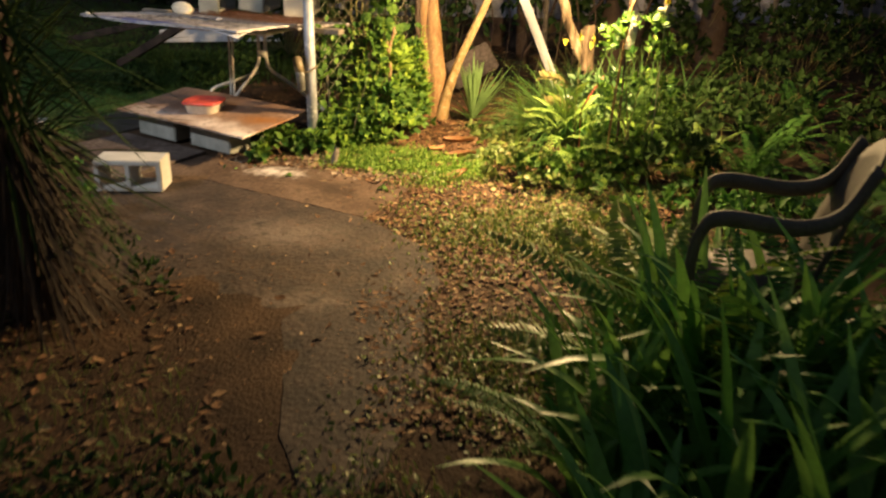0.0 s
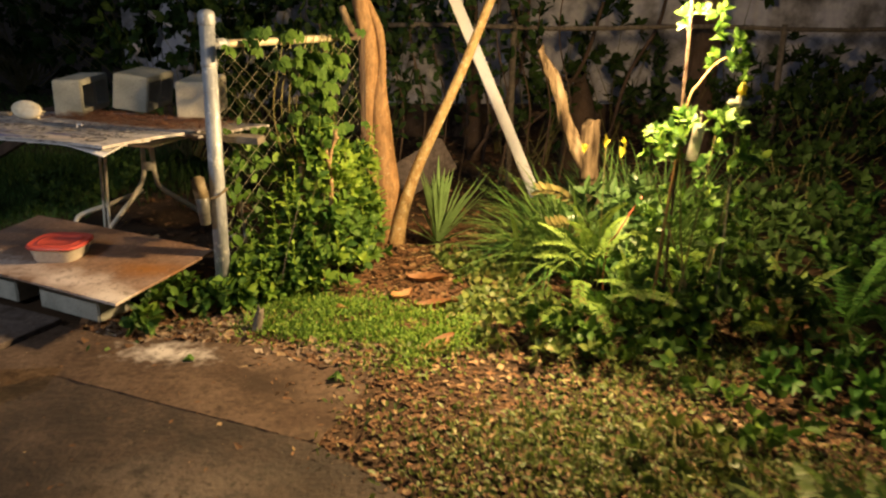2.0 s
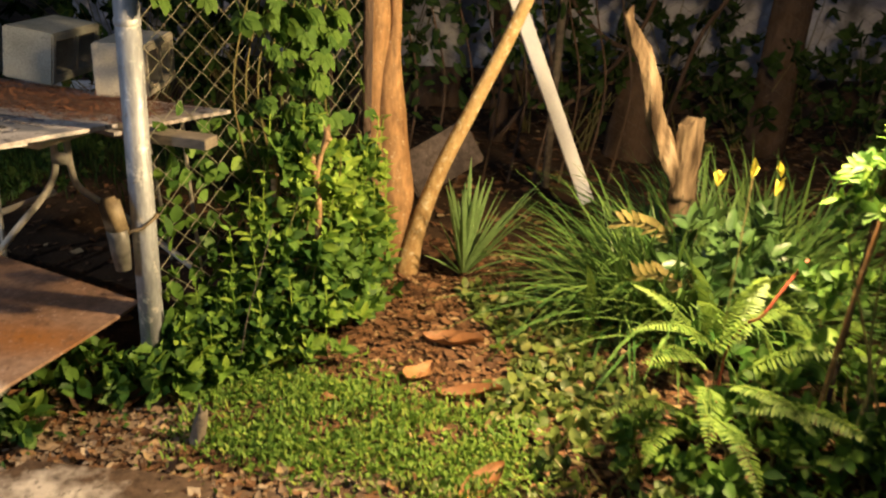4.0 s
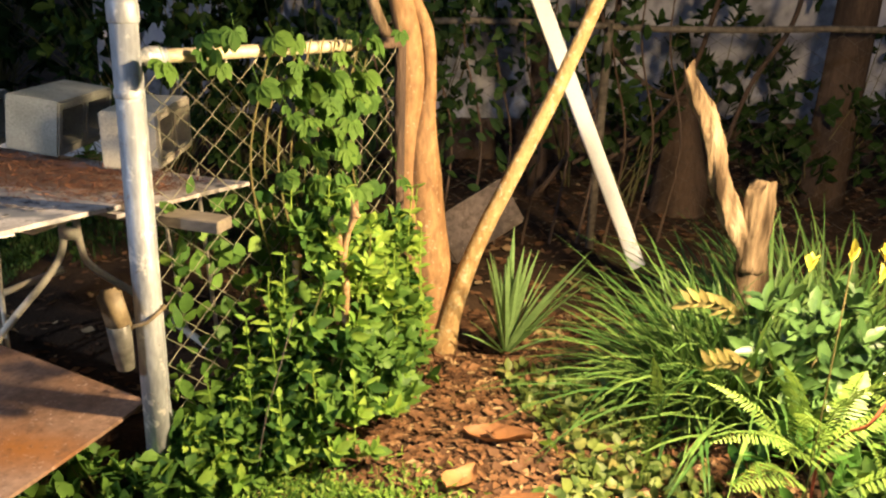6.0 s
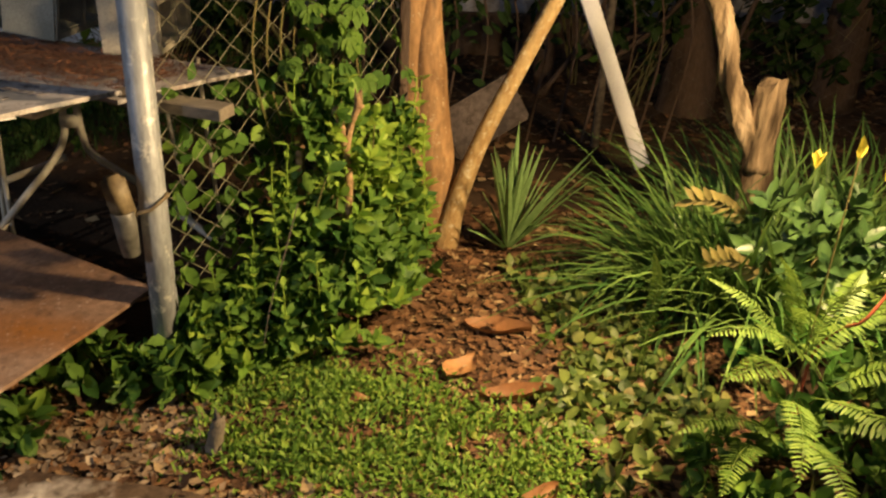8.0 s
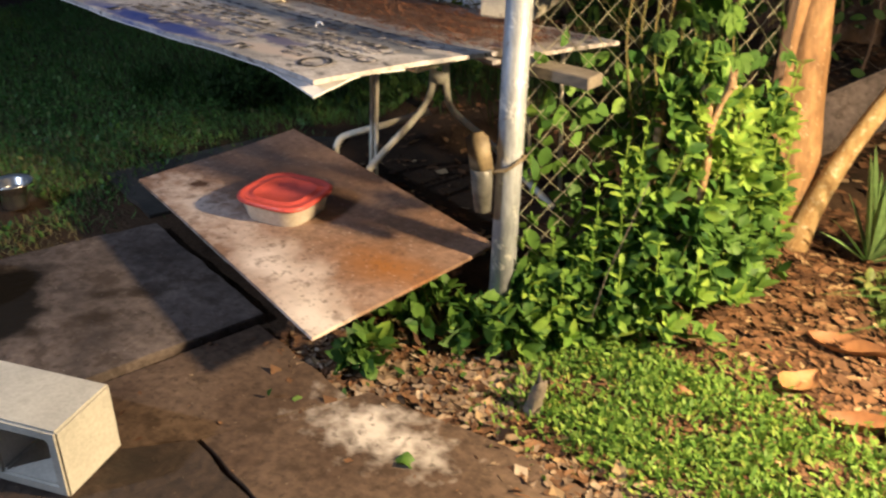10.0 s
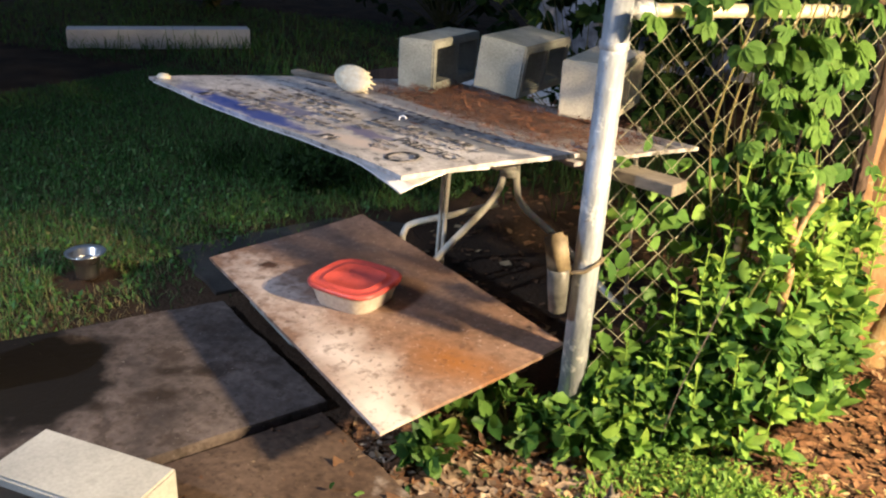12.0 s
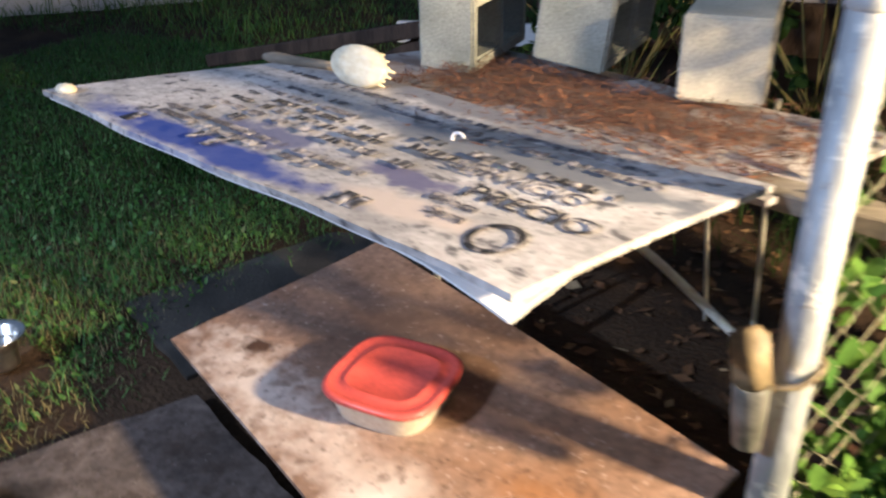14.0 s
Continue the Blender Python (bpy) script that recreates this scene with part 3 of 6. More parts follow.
trunk = rough_limb([(0.72, 1.055, -0.05), (0.715, 1.055, 0.3), (0.688, 1.055, 0.69), (0.682, 1.055, 0.87), (0.685, 1.055, 1.05), (0.676, 1.055, 1.22), (0.64, 1.055, 1.45), (0.66, 1.07, 1.9), (0.76, 1.12, 2.6), (0.83, 1.15, 3.3)], [0.060, 0.054, 0.050, 0.052, 0.055, 0.050, 0.052, 0.054, 0.05, 0.045], sides=24, amp=0.018, seed=31).put("trunk", M["bark"], tree, "", True)
strand = [(0.79, -0.05, 0.112), (0.79, 0.04, 0.096), (0.79, 0.115, 0.086), (0.785, 0.318, 0.076), (0.762, 0.513, 0.072), (0.746, 0.70, 0.066), (0.742, 0.79, 0.056), (0.743, 0.88, 0.044), (0.752, 0.97, 0.029), (0.760, 1.058, 0.022), (0.746, 1.226, 0.025), (0.70, 1.34, 0.024), (0.64, 1.47, 0.023), (0.62, 1.66, 0.021), (0.66, 1.86, 0.018)]
line = curve_pts([(x, 1.045 + 0.03 * min(1, max(0, 1 - z)), z) for x, z, r in strand], 6)
Geo().tube(line, np.interp(line[:, 2], [z for x, z, r in strand], [r for x, z, r in strand]) * (1 + 0.02 * np.sin(9 * line[:, 2])), 22).put("second_stem", M["bark"], trunk, "thick second stem fused to the trunk", True)
Geo().tube(curve_pts([(0.64, 1.05, 1.18), (0.585, 1.0, 1.25), (0.535, 0.99, 1.37)], 6), [0.022] * 6 + [0.021] * 6 + [0.017], 10).put("branch_stub", M["deadwood"], trunk, "short broken branch stub", True)

pole = Geo().tube(curve_pts([(0.835, 0.985, -0.02), (0.872, 0.99, 0.17), (0.960, 1.0, 0.44), (1.08, 1.0, 0.715), (1.225, 1.0, 1.04), (1.365, 1.0, 1.40), (1.70, 1.0, 2.3)], 8), np.interp(np.linspace(0, 1, 49), (0, 0.12, 0.3, 1), (0.055, 0.044, 0.034, 0.023)), 14).put("leaning_pole", M["pole"], smooth=True)
tagged(pole, "rough bark-covered pole leaning beside the tree", "pole")

a, b = Vector((1.80, 1.72, 0.10)), Vector((1.08, 1.80, 1.70))
d = (b - a).normalized()
w = d.cross(Vector((0, 1, 0))).normalized()
m = Matrix.Translation((a + b) / 2) @ Matrix((w, w.cross(d) * -1, d)).transposed().to_4x4()
board = Geo().box((0.076, 0.020, (b - a).length), m @ pose(0, 0, 0, 0, 0, 10), 0.003).put("leaning_board", M["whitewood"])
tagged(board, "white painted board leaning over the long grass", "board")

stump = thing("dead_stump", "bleached splintered stump rising from the long grass", "stump", (1.95, 0.72, 0))


rough_limb([(1.97, 0.72, 0.0), (1.945, 0.72, 0.35), (1.925, 0.72, 0.52), (1.862, 0.72, 0.62), (1.80, 0.72, 0.73), (1.766, 0.72, 0.825), (1.74, 0.72, 0.92), (1.705, 0.72, 1.0), (1.665, 0.72, 1.07), (1.618, 0.72, 1.155)], [0.060, 0.055, 0.050, 0.044, 0.036, 0.031, 0.030, 0.032, 0.030, 0.016], seed=2, sides=20, amp=0.2).put("limb", M["deadwood"], stump, "", True)
rough_limb([(1.925, 0.71, 0.46), (1.928, 0.705, 0.58), (1.922, 0.70, 0.68), (1.918, 0.70, 0.755)], [0.05, 0.05, 0.053, 0.048], seed=4, amp=0.08).put("knob", M["deadwood"], stump, "sawn side branch", True)

far = rough_limb([(2.43, 3.2, -0.05), (2.425, 3.2, 0.2), (2.40, 3.2, 0.5), (2.38, 3.2, 0.76)], [0.19, 0.165, 0.11, 0.045], seed=8, amp=0.07).put("far_stump", M["darkwood"], smooth=True)
tagged(far, "dark tapering tree stump beyond the rear fence", "stump")

# ---------------------------------------------------------------- sign-topped table with blocks
TC = np.array((-0.35, -0.44))
TA = unit(np.array((-1.193, 0.433)))
TB = unit(np.array((0.51, 1.0)))
TZ = 0.824


def on_table(a, b, z=0.0):
    far_ = 1 - a / 1.31
    a, b = a * 0.97, b * (1 - 0.06 * far_)
    p = TC + TA * a + TB * b
    return np.array((p[0], p[1], TZ + 0.022 - 0.050 * b + z))


table = thing("patio_table", "old white-legged table under two dirty vinyl signs", "table", tuple(on_table(0.65, 0.6) * (1, 1, 0)))


def panel(a0, a1, b0, b1, z, droop, thick=0.012):
    """A thin sagging sign board."""
    g = Geo()
    na, nb = 26, 14
    top, low = [], []
    for i in range(na):
        for j in range(nb):
            s, t = i / (na - 1), j / (nb - 1)
            a, b = a0 + (a1 - a0) * s, b0 + (b1 - b0) * t
            dz = 0.004 * math.sin(7 * s + 3 * t) - droop * max(0, 1 - s * 7) * max(0, 1 - t * 2.0) + 0.012 * s * s * (1 - t)
            wav = 0.003 * math.sin(s * 23) * (j == 0) + 0.004 * math.sin(t * 31) * (i in (0, na - 1))
            p = on_table(a, b + wav, z + dz)
            top.append(p)
            low.append(p - (0, 0, thick))
    idx = lambda i, j: i * nb + j
    f = [(idx(i, j), idx(i, j + 1), idx(i + 1, j + 1), idx(i + 1, j)) for i in range(na - 1) for j in range(nb - 1)]
    n = na * nb
    f += [tuple(q + n for q in reversed(face)) for face in f]
    edge = [idx(i, 0) for i in range(na)] + [idx(na - 1, j) for j in range(1, nb)] + [idx(i, nb - 1) for i in range(na - 2, -1, -1)] + [idx(0, j) for j in range(nb - 2, 0, -1)]
    f += [(edge[k], edge[(k + 1) % len(edge)], edge[(k + 1) % len(edge)] + n, edge[k] + n) for k in range(len(edge))]
    return g.add(top + low, f)


sign_a = panel(0.0, 1.31, 0.0, 0.64, 0.008, 0.004).put("sign_board", M["vinyl"])
tagged(sign_a, "dirty white vinyl sign lying on the table, lettering worn", "sign")
sign_b = panel(0.0, 1.28, 0.62, 1.22, -0.016, 0.0).put("sign_board", M["vinyl"])
tagged(sign_b, "second dirty vinyl sign lying on the table", "sign")
for a_, b_, ra, rb, tint, rag, k_ in ((0.82, 0.050, 0.42, 0.062, (0.02, 0.05, 0.30), 1.2, 16), (0.76, 0.18, 0.17, 0.055, (0.15, 0.15, 0.26), 2.2, 22), (0.42, 0.20, 0.12, 0.045, (0.14, 0.13, 0.24), 2.2, 22), (0.35, 0.42, 0.55, 0.06, (0.17, 0.18, 0.22), 1.6, 12), (0.62, 0.62, 0.75, 0.06, (0.20, 0.20, 0.24), 1.6, 12), (0.30, 0.10, 0.16, 0.05, (0.60, 0.50, 0.46), 1.2, 14), (0.70, 0.92, 0.75, 0.26, (0.20, 0.13, 0.10), 1.5, 10)):
    spot("vinyl", tuple(on_table(a_, b_)[:2]), (ra, rb), math.degrees(math.atan2(TA[1], TA[0])), tint, 0.45, rag, k_, 0.92)
skirt = panel(0.008, 1.29, 0.004, 0.3, -0.005, 0.034, 0.004).put("backing_sheet", M["vinyl_edge"], sign_a, "pale sagging backing sheet")


def tube_leg(name, pts, r=0.0135):
    return Geo().tube(curve_pts(pts, 8), r, 10).put(name, M["white_tube"], table, "", True)


Geo().box((0.84, 0.62, 0.025), Matrix.Translation(on_table(0.66, 0.82, -0.050)) @ rot_z(math.degrees(math.atan2(TA[1], TA[0]))), 0.008).put("tabletop", M["white_tube"], table)
tube_leg("leg", [(-0.607, 0.91, 0.76), (-0.606, 0.91, 0.56), (-0.61, 0.90, 0.42), (-0.64, 0.83, 0.335), (-0.70, 0.60, 0.225), (-0.80, 0.25, 0.03)])
tube_leg("leg", [(-0.555, 0.915, 0.76), (-0.555, 0.915, 0.56), (-0.548, 0.915, 0.42), (-0.51, 0.91, 0.34), (-0.33, 0.885, 0.23), (-0.06, 0.85, 0.03)])
tube_leg("leg", [(-0.775, 0.72, 0.77), (-0.785, 0.72, 0.4), (-0.80, 0.72, 0.0)], 0.008)
tube_leg("leg", [(-0.735, 0.70, 0.77), (-0.755, 0.70, 0.4), (-0.765, 0.70, 0.0)], 0.009)
tube_leg("leg", [(-0.27, 1.00, 0.74), (-0.25, 1.00, 0.5), (-0.20, 1.02, 0.0)], 0.007)
tube_leg("leg", [(-0.10, 0.94, 0.725), (-0.09, 0.94, 0.5), (-0.06, 0.95, 0.0)], 0.008)
tube_leg("brace", [(-0.965, 0.73, 0.01), (-0.965, 0.735, 0.14), (-0.955, 0.74, 0.20), (-0.92, 0.76, 0.232), (-0.78, 0.83, 0.275), (-0.62, 0.91, 0.33)])
Geo().box((0.075, 0.022, 0.05), pose(-0.581, 0.905, 0.475, 0, 0, 6), 0.006, 2).put("bracket", M["white_tube"], table, "pale plastic leg bracket", True)

plank = Geo().box((0.36, 0.070, 0.034), pose(0.045, 0.105, 0.79, 2, 0, -20), 0.003).put("plank", M["lumber"])
tagged(plank, "weathered grey plank sticking out under the table", "plank")


def block_geo(l=0.39, w=0.19, h=0.19, wall=0.032):
    """Two-cell concrete block; the cells run along h."""
    g = Geo()
    bm = bmesh.new()
    x0, x1, y0, y1 = -l / 2, l / 2, -w / 2, w / 2
    cells = [(x0 + wall, -wall / 2), (wall / 2, x1 - wall)]
    xsb = [x0, cells[0][0], cells[0][1], cells[1][0], cells[1][1], x1]
    ysb = [y0, y0 + wall, y1 - wall, y1]
    grid = {}
    for zi, z in enumerate((0.0, h)):
        for i, x in enumerate(xsb):
            for j, y in enumerate(ysb):
                grid[i, j, zi] = bm.verts.new((x, y, z))
    hole = lambda i, j: j == 1 and i in (1, 3)
    for i in range(5):
        for j in range(3):
            if not hole(i, j):
                bm.faces.new([grid[i, j, 1], grid[i + 1, j, 1], grid[i + 1, j + 1, 1], grid[i, j + 1, 1]])
                bm.faces.new([grid[i, j, 0], grid[i, j + 1, 0], grid[i + 1, j + 1, 0], grid[i + 1, j, 0]])
            else:
                for (p, q) in (((i, j), (i, j + 1)), ((i, j + 1), (i + 1, j + 1)), ((i + 1, j + 1), (i + 1, j)), ((i + 1, j), (i, j))):
                    bm.faces.new([grid[(*p, 0)], grid[(*q, 0)], grid[(*q, 1)], grid[(*p, 1)]])
    for i in range(5):
        bm.faces.new([grid[i, 0, 0], grid[i + 1, 0, 0], grid[i + 1, 0, 1], grid[i, 0, 1]])
        bm.faces.new([grid[i + 1, 3, 0], grid[i, 3, 0], grid[i, 3, 1], grid[i + 1, 3, 1]])
    for j in range(3):
        bm.faces.new([grid[0, j + 1, 0], grid[0, j, 0], grid[0, j, 1], grid[0, j + 1, 1]])
        bm.faces.new([grid[5, j, 0], grid[5, j + 1, 0], grid[5, j + 1, 1], grid[5, j, 1]])
    bm.normal_update()
    sharp = [e for e in bm.edges if len(e.link_faces) == 2 and e.calc_face_angle(0) > 0.5]
    bmesh.ops.bevel(bm, geom=sharp, offset=0.006, segments=2, affect="EDGES")
    bm.verts.index_update()
    g.add([v.co[:] for v in bm.verts], [[v.index for v in q.verts] for q in bm.faces])
    bm.free()
    return g


def block(name_label, m, material, group="concrete blocks", h=0.19):
    ob = block_geo(h=h).put("concrete_block", material, m=m)
    return tagged(ob, name_label, "concrete block", group)


def stood(near, along, z, tilt=0.0, lean=0.0):
    """A block on its long side. near: the front bottom corner between end face and cell face; along: degrees of the cell face."""
    base = Matrix.Translation((near[0], near[1], z)) @ rot_z(along) @ Matrix.Rotation(radians(tilt), 4, "Y") @ Matrix.Rotation(radians(lean), 4, "X")
    local = Matrix(((1, 0, 0, 0.195), (0, 0, 1, 0.0), (0, 1, 0, 0.095), (0, 0, 0, 1)))
    return base @ local


block("grey concrete block on its side on the table", stood((-0.82, 0.66), 88, TZ - 0.028), M["block"], h=0.15)
block("grey concrete block leaning on its neighbour on the table", stood((-0.507, 0.722), 84, TZ - 0.018, lean=7), M["block"])
block("pale concrete block on the table behind the post", stood((-0.125, 0.605), 90, TZ - 0.026), M["block_pale"])
block("pale concrete block lying on the slabs by the path", pose(-0.858, -1.015, 0.105, 90, 0, 5) @ pose(0, 0, -0.095), M["block_smooth"])

# ---------------------------------------------------------------- raised board with the food box
SL, SF, SR = np.array((-1.436, 0.106, 0.190)), np.array((-0.330, -0.550, 0.200)), np.array((-0.050, 0.075, 0.243))
SB = SL + SR - SF


def sheet_geo():
    g = Geo()
    n, m2 = 20, 12
    top = []
    for i in range(n):
        for j in range(m2):
            s, t = i / (n - 1), j / (m2 - 1)
            p = (SF * (1 - s) + SL * s) * (1 - t) + (SR * (1 - s) + SB * s) * t
            p = p + (0, 0, 0.006 * math.sin(3 * s) + 0.004 * math.cos(4 * t))
            top.append(p)
    top = np.array(top)
    low = top - (0, 0, 0.011)
    q = [(i * m2 + j, i * m2 + j + 1, (i + 1) * m2 + j + 1, (i + 1) * m2 + j) for i in range(n - 1) for j in range(m2 - 1)]
    k = n * m2
    q = [tuple(reversed(x)) for x in q] + [tuple(y + k for y in x) for x in q]
    e = [i * m2 for i in range(n)] + [(n - 1) * m2 + j for j in range(1, m2)] + [i * m2 + m2 - 1 for i in range(n - 2, -1, -1)] + list(range(m2 - 2, 0, -1))
    q += [(e[i], e[(i + 1) % len(e)], e[(i + 1) % len(e)] + k, e[i] + k) for i in range(len(e))]
    return g.add(np.concatenate((top, low)), q)


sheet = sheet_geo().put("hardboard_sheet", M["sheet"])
tagged(sheet, "worn reddish-brown hardboard sheet resting on concrete blocks", "board")
yaw = math.degrees(math.atan2(*(SL - SF)[1::-1]))
for t, o in ((0.36, 0.24), (0.78, 0.22)):
    q = SF + (SL - SF) * t + unit(SR - SF) * o
    ob = Geo().box((0.40, 0.19, 0.165), pose(q[0], q[1], 0.086, 0, 0, yaw), 0.006, 2).put("support_block", M["block"])
    tagged(ob, "grey concrete block holding up the hardboard", "concrete block", "blocks under the board")
for t, o in ((0.36, 0.56), (0.76, 0.54)):
    q = SF + (SL - SF) * t + unit(SR - SF) * o
    ob = Geo().box((0.40, 0.19, 0.165), pose(q[0], q[1], 0.092, 0, 0, yaw), 0.006, 2).put("support_block", M["block"])
    tagged(ob, "grey concrete block holding up the hardboard", "concrete block", "blocks under the board")

food_box = thing("food_box", "square clear plastic food box with a red lid on the board", "food box", (-0.775, 0.06, 0.203))
mb = pose(-0.775, 0.055, 0.203, 0, 0, -4)
Geo().lathe([(0.085, 0.0), (0.099, 0.004), (0.108, 0.02), (0.123, 0.078), (0.126, 0.082)], 48, 3.6).put("tub", M["clear"], food_box, "cloudy plastic tub", True, mb)
Geo().lathe([(0.128, 0.079), (0.134, 0.080), (0.1355, 0.088), (0.132, 0.093), (0.124, 0.0945), (0.120, 0.091), (0.097, 0.0905), (0.093, 0.0945), (0.088, 0.0945), (0.085, 0.092), (0.02, 0.0925)], 48, 3.6).put("lid", M["red"], food_box, "red snap-on lid", True, mb)

# ---------------------------------------------------------------- small things by the table
bowl = Geo().lathe([(0.042, 0.0), (0.046, 0.004), (0.046, 0.02), (0.052, 0.07), (0.060, 0.092), (0.078, 0.102), (0.081, 0.107), (0.077, 0.110), (0.058, 0.100), (0.045, 0.03), (0.02, 0.025)], 32).put("steel_bowl", M["bright"], smooth=True, m=pose(-2.02, 0.05, 0.0) @ Matrix.Scale(0.98, 4))
tagged(bowl, "polished steel pet bowl in the grass", "bowl")

pail = thing("pail", "dull galvanised pail standing on the stained slab", "pail", (-1.71, -0.72, 0.012))
Geo().lathe([(0.095, 0.0), (0.1, 0.004), (0.128, 0.23), (0.134, 0.235), (0.134, 0.243), (0.126, 0.245), (0.122, 0.23), (0.094, 0.02), (0.02, 0.018)], 32).put("body", M["steel"], pail, "", True, pose(-1.71, -0.72, 0.014))
an = np.linspace(0, math.pi, 16)
Geo().tube([(-1.71 + 0.132 * math.cos(q), -0.72 + 0.10 * math.sin(q), 0.25 + 0.03 * math.sin(q)) for q in an], 0.003, 6).put("handle", M["wire"], pail, "thin wire handle", True)

brush = thing("scrub_brush", "ivory scrub brush lying on the table", "brush", (-1.06, 0.50, TZ + 0.01))
mbr = Matrix.Translation((-0.985, 0.385, TZ + 0.043)) @ pose(0, 0, 0, 62, 6, -12)
Geo().lathe([(0.02, 0.0), (0.052, 0.004), (0.06, 0.014), (0.055, 0.026), (0.03, 0.031)], 24).put("back", M["brush"], brush, "", True, mbr @ Matrix.Diagonal((1.35, 0.8, 1, 1)))
g = Geo()
for i in range(46):
    a = i * 2.399963
    r = 0.052 * math.sqrt((i + 0.5) / 46)
    x, y = r * math.cos(a) * 1.35, r * math.sin(a) * 0.8
    g.tube([(x, y, 0.002), (x * 1.12, y * 1.12, -0.022)], [0.0045, 0.003], 5)
g.put("bristles", M["brush"], brush, "short stubby bristles", False, mbr)
stick = Geo().tube(curve_pts([(-1.33, 0.50, TZ + 0.013), (-1.23, 0.49, TZ + 0.012), (-1.11, 0.475, TZ + 0.013)], 5), [0.008, 0.014, 0.016, 0.016, 0.015, 0.013, 0.013, 0.012, 0.012, 0.011, 0.011], 10).put("wooden_handle", M["lumber"], smooth=True)
tagged(stick, "weathered wooden tool handle lying on the table", "tool handle")

holder = thing("post_holder", "grey and tan plastic holder strapped to the fence post", "holder", (-0.065, -0.05, 0.42))
mh = pose(-0.050, -0.052, 0.405, 0, -4, 10)
Geo().lathe([(0.018, 0.0), (0.024, 0.004), (0.029, 0.07), (0.031, 0.13), (0.029, 0.132), (0.024, 0.02), (0.005, 0.018)], 24).put("cup", M["cup"], holder, "scuffed grey cup", True, mh)
Geo().box((0.062, 0.040, 0.125), mh @ pose(-0.004, 0.004, 0.170, 0, -7, 0), 0.011, 3).put("shell", M["tan"], holder, "worn tan shell", True)
Geo().tube([(0.046 * math.cos(q) + (-0.02 if math.cos(q) < 0 else 0), 0.046 * math.sin(q), 0.53 + 0.035 * math.cos(q)) for q in np.linspace(0, 2 * math.pi, 25)], 0.006, 6).put("strap", M["tan"], holder, "brown strap round the post", True)

# lumber behind the table
for (p, q, w, h, lab, mm) in (
    ((-2.7, 2.0, 0.35), (-1.2, 1.55, 0.72), 0.06, 0.05, "dark plank propped behind the table", "darkwood"),
    ((-2.3, 2.1, 0.12), (-1.3, 1.6, 0.66), 0.07, 0.05, "dark plank propped behind the table", "darkwood"),
    ((-2.6, 3.9, 0.10), (-1.2, 4.0, 0.14), 0.14, 0.06, "pale board lying on the ground", "whitewood"),
    ((-6.33, 3.78, 0.07), (-5.11, 5.02, 0.07), 0.20, 0.22, "long pale painted kerb across the dark lawn", "whitewood"),
):
    p, q = Vector(p), Vector(q)
    d = (q - p).normalized()
    mt = Matrix.Translation((p + q) / 2) @ d.to_track_quat("X", "Z").to_matrix().to_4x4()
    ob = Geo().box(((q - p).length, h, w), mt, 0.006).put("kerb" if "kerb" in lab else "plank", M[mm])
    tagged(ob, lab, "kerb" if "kerb" in lab else "plank")

# ---------------------------------------------------------------- plants


def rosettes(g, tips, axes, k, length, width, open_=0.9, jitter=0.25):
    """Whorls of leaves at the shoot tips."""
    n = len(tips)
    a = unit(axes)
    ref = unit(np.cross(a, unit(rng.normal(size=(n, 3)))))
    oth = np.cross(a, ref)
    for i in range(k):
        ang = i * 2.4 + rng.uniform(0, 0.6, n)
        lift = open_ * (1 - 0.55 * i / k) + rng.normal(size=n) * jitter * 0.4
        d = a * np.cos(lift)[:, None] + (ref * np.cos(ang)[:, None] + oth * np.sin(ang)[:, None]) * np.sin(lift)[:, None]
        base = tips - a * 0.02 * (k - i) / k
        sc = rng.uniform(0.7, 1.2, n)
        g.leaves(base, d, a + 0.2 * rng.normal(size=(n, 3)), length * sc, width * sc, 0.35, 0.12)


def hedge_height(s):
    return np.interp(s, (0.0, 0.12, 0.25, 0.34, 0.44, 0.60, 0.70, 0.77, 0.84, 0.93, 0.98, 1.03), (0.15, 0.20, 0.30, 0.44, 0.74, 0.80, 0.68, 0.52, 0.66, 0.70, 0.50, 0.22))


def hedge_out(s, z):
    """How far the shrub bulges from the fence."""
    return np.interp(s, (0.0, 0.15, 0.45, 0.62, 0.80, 1.0), (0.13, 0.24, 0.45, 0.39, 0.27, 0.15)) * (1 - 0.62 * z / hedge_height(s))


hedge = thing("hedge_shrub", "bright green leafy shrub growing through the chain link fence", "shrub", (0.45, 0.3, 0))
n = 360
s = rng.uniform(0.02, 1.0, n)
z = hedge_height(s) * rng.uniform(0.05, 1, n) ** 0.8
o = hedge_out(s, z) * np.sqrt(rng.uniform(0.20, 1, n)) - 0.01 + 0.06 * rng.uniform(size=n) ** 3
P = np.outer(s, FDIR) + np.outer(o, FNRM) + np.outer(z, (0, 0, 1.0))
A = unit(FNRM * rng.uniform(0.2, 1.3, n)[:, None] + np.array((0, 0, 1.0)) * rng.uniform(0.4, 1.2, n)[:, None] + 0.35 * rng.normal(size=(n, 3)))
bright = np.sin(9 * s + 2) + np.cos(11 * z) + 0.7 * rng.normal(size=n) > 0.9
g = Geo()
rosettes(g, P[~bright], A[~bright], 7, 0.060, 0.031, 1.05)
k = 700
s2 = rng.uniform(0.0, 0.99, k)
z2 = hedge_height(s2) * rng.uniform(0.0, 0.97, k)
o2 = hedge_out(s2, z2) * rng.uniform(-0.15, 0.7, k)
P2 = np.outer(s2, FDIR) + np.outer(o2, FNRM) + np.outer(z2, (0, 0, 1.0))
